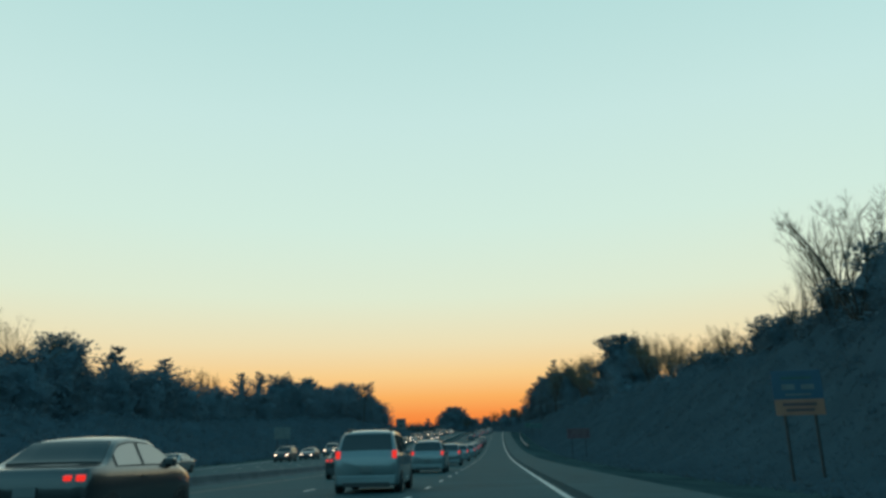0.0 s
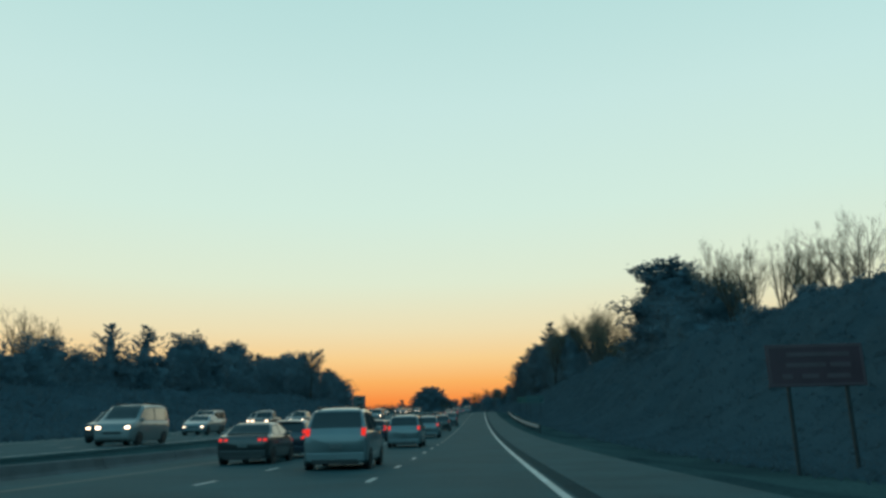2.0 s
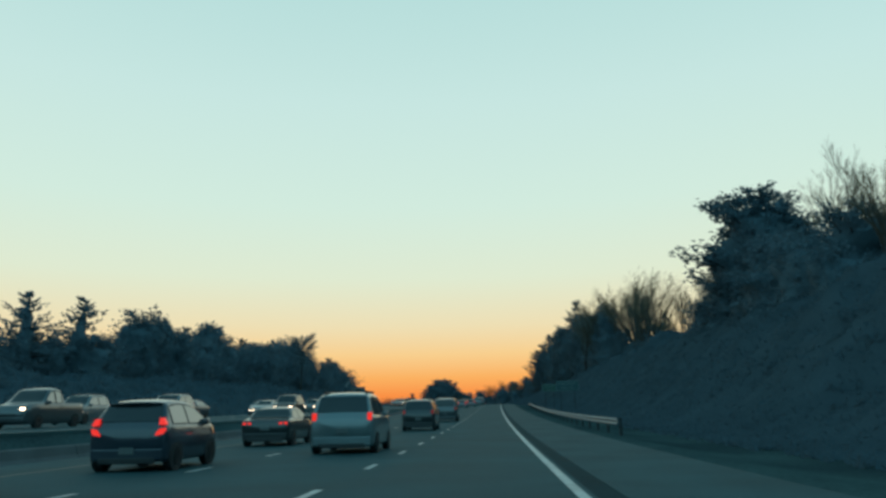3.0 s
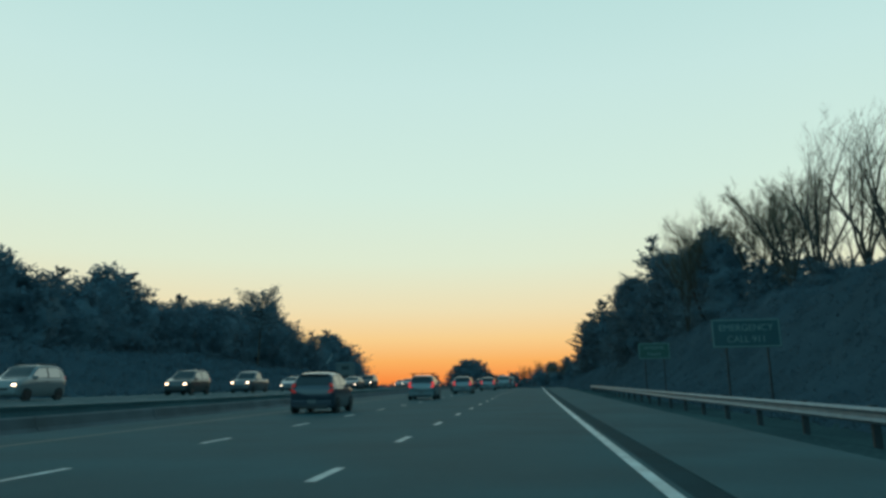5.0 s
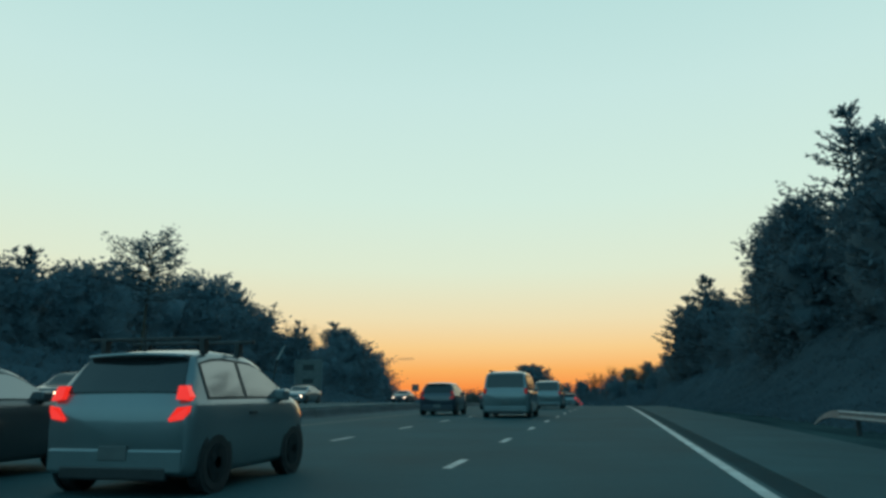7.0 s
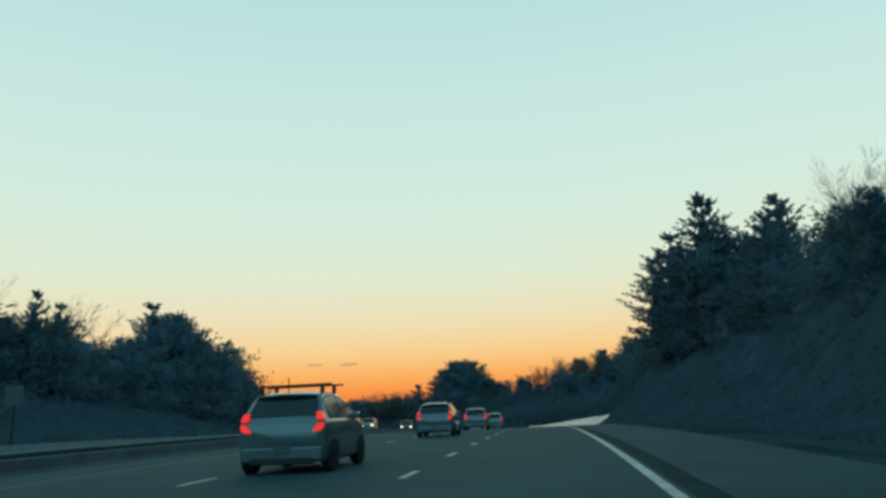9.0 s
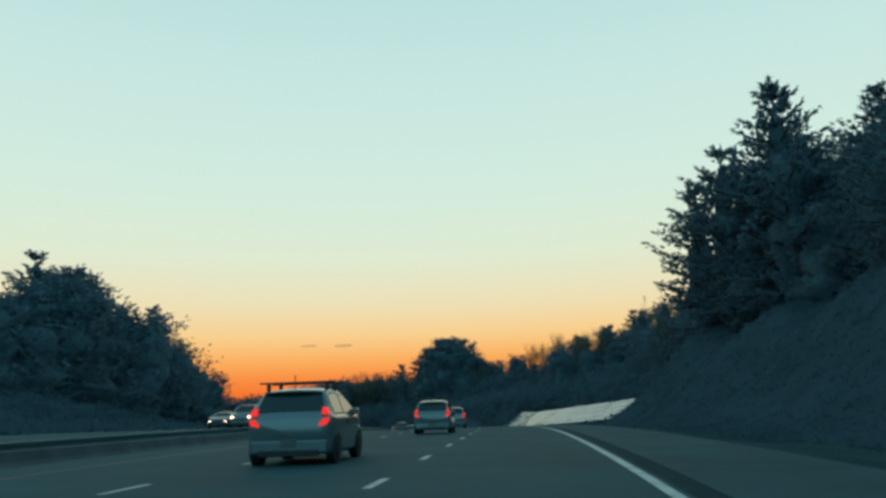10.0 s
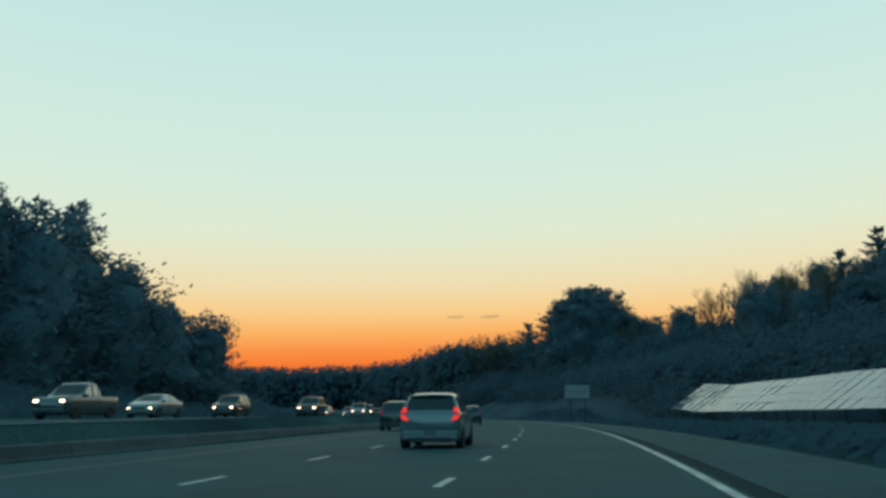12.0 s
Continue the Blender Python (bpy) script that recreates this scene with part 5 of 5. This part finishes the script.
    if rack:
        bars = part("roof_rack", box_bm(-h * 0.92, h * 0.92, Y(a1) + 0.20, Y(a1) + 0.27, roof + 0.10, roof + 0.135, bevel=0.01), TRIM, ob)
        part("rack_bar", box_bm(-h * 0.92, h * 0.92, Y(a2) - 0.27, Y(a2) - 0.20, roof + 0.10, roof + 0.135, bevel=0.01), TRIM, bars)
        for sx in (-1, 1):
            for y in (Y(a1) + 0.235, Y(a2) - 0.235):
                part("rack_foot", box_bm(sx * h * 0.70 - 0.03, sx * h * 0.70 + 0.03, y - 0.05, y + 0.05, roof - 0.05, roof + 0.11, bevel=0.01), TRIM, bars)
        part("aerial", box_bm(-0.008, 0.008, Y(a1) + 0.05, Y(a1) + 0.07, roof - 0.03, roof + 0.26), TRIM, ob)
    elif shape in ("suv", "van"):
        for sx in (-1, 1):
            part("roof_rail", box_bm(sx * wt * 0.84 - 0.02, sx * wt * 0.84 + 0.02, Y(a1) + 0.1, Y(a2) - 0.1, roof - 0.02, roof + 0.05, bevel=0.01), TRIM, ob)
    return ob


def drive(s, off, back=False):
    """The pose of a car on the road, its middle at s."""
    p = on_road(s, off)
    g = road_grade(s)
    return pose(p.x, p.y, p.z, g if not back else -g, 0, road_turn(s) + (180 if back else 0))


LANE2, LANE3 = (LINE_L + LINE_M) / 2, (LINE_M + LINE_LL) / 2
AHEAD = "traffic ahead in the same direction"
for args, rear, off in (
        (("sedan_car", "black sedan with a pale sky-lit roof and red tail lights", "sedan", BLACK, TAIL), 10.0, -6.50),
        (("sedan_car", "black sedan with a pale sky-lit roof and red tail lights", "sedan", BLACK, TAIL), 33.4, -6.90),
        (("sedan_car", "black sedan with a pale sky-lit roof and red tail lights", "sedan", BLACK, TAIL), 56.9, -7.70),
        (("sedan_car", "black sedan with a pale sky-lit roof and red tail lights", "sedan", BLACK, TAIL), 80.3, -8.20),
        (("sedan_car", "black sedan with a pale sky-lit roof and red tail lights", "sedan", BLACK, TAIL), 101.9, -7.75),
        (("sedan_car", "black sedan with a pale sky-lit roof and red tail lights", "sedan", BLACK, TAIL), 123.0, -8.00),
        (("sedan_car", "black sedan with a pale sky-lit roof and red tail lights", "sedan", BLACK, TAIL), 142.0, -7.85),
        (("hatchback_car", "dark rounded hatchback with lit tail lights beside the median", "hatch", NAVY, TAIL), 106.6, -7.50),
        (("hatchback_car", "dark rounded hatchback with lit tail lights beside the median", "hatch", NAVY, TAIL), 130.8, -7.30),
        (("suv_car", "pale silver suv with high red tail lights in the middle lane", "suv", SILVER, TAIL), 20.6, -3.70),
        (("suv_car", "pale silver suv with high red tail lights in the middle lane", "suv", SILVER, TAIL), 39.9, -3.80),
        (("suv_car", "pale silver suv with high red tail lights in the middle lane", "suv", SILVER, TAIL), 59.2, -3.90),
        (("suv_car", "pale silver suv with high red tail lights in the middle lane", "suv", SILVER, TAIL), 78.4, -4.00),
        (("suv_car", "pale silver suv with high red tail lights in the middle lane", "suv", SILVER, TAIL), 97.7, -3.85),
        (("suv_car", "pale silver suv with high red tail lights in the middle lane", "suv", SILVER, TAIL), 116.9, -3.85),
        (("suv_car", "pale silver suv with high red tail lights in the middle lane", "suv", SILVER, TAIL), 136.2, -3.90),
        (("suv_car", "black suv with dim tail lights on the climb", "suv", BLACK, TAIL_DIM), 156.5, -3.80),
        (("minivan_car", "dark van on the climb in the middle lane", "van", GREY, TAIL_DIM), 176.0, -3.60),
        (("hatchback_car", "dark hatchback with dim tail lights beside the median", "hatch", NAVY, TAIL_DIM), 218.6, -7.80),
        (("hatchback_car", "pale silver hatchback with bright red tail lights and roof bars", "hatch", SILVER, TAIL, HEAD_OFF, True), 237.5, -6.6),
        (("hatchback_car", "pale silver hatchback with bright red tail lights and roof bars", "hatch", SILVER, TAIL, HEAD_OFF, True), 257.2, -5.95),
        (("sedan_car", "grey sedan with a glossy sky-lit roof beside the median", "sedan", GREY, TAIL_DIM), 275.6, -8.20),
        (("hatchback_car", "pale silver hatchback with bright red tail lights and roof bars", "hatch", SILVER, TAIL, HEAD_OFF, True), 276.4, -4.95),
        (("hatchback_car", "dark hatchback with dim tail lights beside the median", "hatch", NAVY, TAIL_DIM), 303.0, -7.80),
        (("sedan_car", "dark car with a sky-lit roof near the crest", "sedan", GREY, TAIL_DIM), 317.5, -7.50),
        (("minivan_car", "pale van with a white roof edge in the middle lane", "van", SILVER, TAIL_DIM), 299.3, -4.15),
        (("minivan_car", "pale van with a white roof edge in the middle lane", "van", SILVER, TAIL_DIM), 320.0, -4.20),
        (("hatchback_car", "pale silver hatchback with a roof rack and lit tail lights", "hatch", SILVER, TAIL, HEAD_OFF, True), 360.3, -4.8),
        (("sedan_car", "dark sedan cresting the hill beside the median", "sedan", NAVY, TAIL_DIM), 351.5, LANE3),
        (("hatchback_car", "pale silver hatchback with a roof rack and lit tail lights", "hatch", SILVER, TAIL, HEAD_OFF, True), 380.2, -5.0),
        (("hatchback_car", "pale silver hatchback with a roof rack and lit tail lights", "hatch", SILVER, TAIL, HEAD_OFF, True), 399.8, -4.75),
        (("hatchback_car", "pale silver hatchback with lit tail lights past the crest", "hatch", SILVER, TAIL), 419.4, -4.1),
        (("suv_car", "dark car at the bend beside the median", "suv", BLACK, TAIL_DIM), 506.2, -9.7),
        (("hatchback_car", "pale silver hatchback with lit tail lights entering the bend", "hatch", SILVER, TAIL), 439.8, -4.1),
        (("hatchback_car", "pale silver hatchback with lit tail lights entering the bend", "hatch", SILVER, TAIL), 460.5, -3.9),
        (("hatchback_car", "pale silver hatchback with red tail lights at the bend", "hatch", SILVER, TAIL), 483.2, -4.2),
        (("sedan_car", "dark sedan beside the median at the bend", "sedan", NAVY, TAIL_DIM), 524.0, -9.6),
        (("suv_car", "dark suv in the middle lane at the bend", "suv", BLACK, TAIL_DIM), 530.0, -6.2)):
    ob = make_car(*args, group=AHEAD)
    ob.matrix_basis = drive(rear + SHAPES[args[2]]["L"] / 2, off)

# oncoming cars with their head lamps lit
STREAM = "oncoming traffic with lit head lamps"
MODELS = [
    make_car("oncoming_sedan", "pale oncoming sedan with lit head lamps", "sedan", SILVER, TAIL_DIM, HEAD, group=STREAM),
    make_car("oncoming_suv", "dark oncoming suv with lit head lamps", "suv", BLACK, TAIL_DIM, HEAD, group=STREAM),
    make_car("oncoming_sedan", "dark oncoming sedan with lit head lamps", "sedan", NAVY, TAIL_DIM, HEAD, group=STREAM),
    make_car("oncoming_suv", "white oncoming suv with lit head lamps", "suv", WHITE, TAIL_DIM, HEAD, group=STREAM),
    make_car("oncoming_pickup", "dark oncoming pickup truck with lit head lamps", "pickup", GREY, TAIL_DIM, HEAD, group=STREAM),
    make_car("oncoming_van", "pale oncoming van with lit head lamps", "van", WHITE, TAIL_DIM, HEAD, group=STREAM),
]
LANES_ON = (-16.2, -19.9, -23.6)
queue = [(54, 2), (84, 2), (93, 2), (101, 1), (107, 2), (112, 0), (118, 1), (125, 2), (131, 1), (142, 2), (148, 1), (158, 2), (162, 1), (173, 2), (175, 0), (182, 1), (191, 2), (199, 0), (207, 1), (214, 2),
         (225, 2), (241, 2, 1), (253, 2, 4), (265, 2, 0), (274, 1, 2), (282, 1, 1), (290, 2, 2), (299, 2, 1), (308, 1, 0), (325, 2, 0), (353, 2, 2),
         (442, 1, 3), (449, 2, 2), (458, 0, 1), (482, 2, 0), (497, 2, 4), (505, 2, 0), (517, 2, 1), (525, 1), (541, 2), (549, 2), (557, 1), (566, 1), (574, 2), (582, 0), (588, 2), (595, 1), (602, 2), (608, 0), (615, 1), (622, 2), (630, 0), (638, 1), (646, 2), (656, 0), (666, 1), (678, 2)]
used = set()
for k, (s, lane, *model) in enumerate(queue):
    i = model[0] if model else (k * 5 + k // 4) % len(MODELS) if k >= len(MODELS) else k
    m = drive(s, LANES_ON[lane] + rng.uniform(-0.3, 0.3), True)
    if i not in used:
        MODELS[i].matrix_basis = m
        used.add(i)
    else:
        copy_thing(MODELS[i], m)
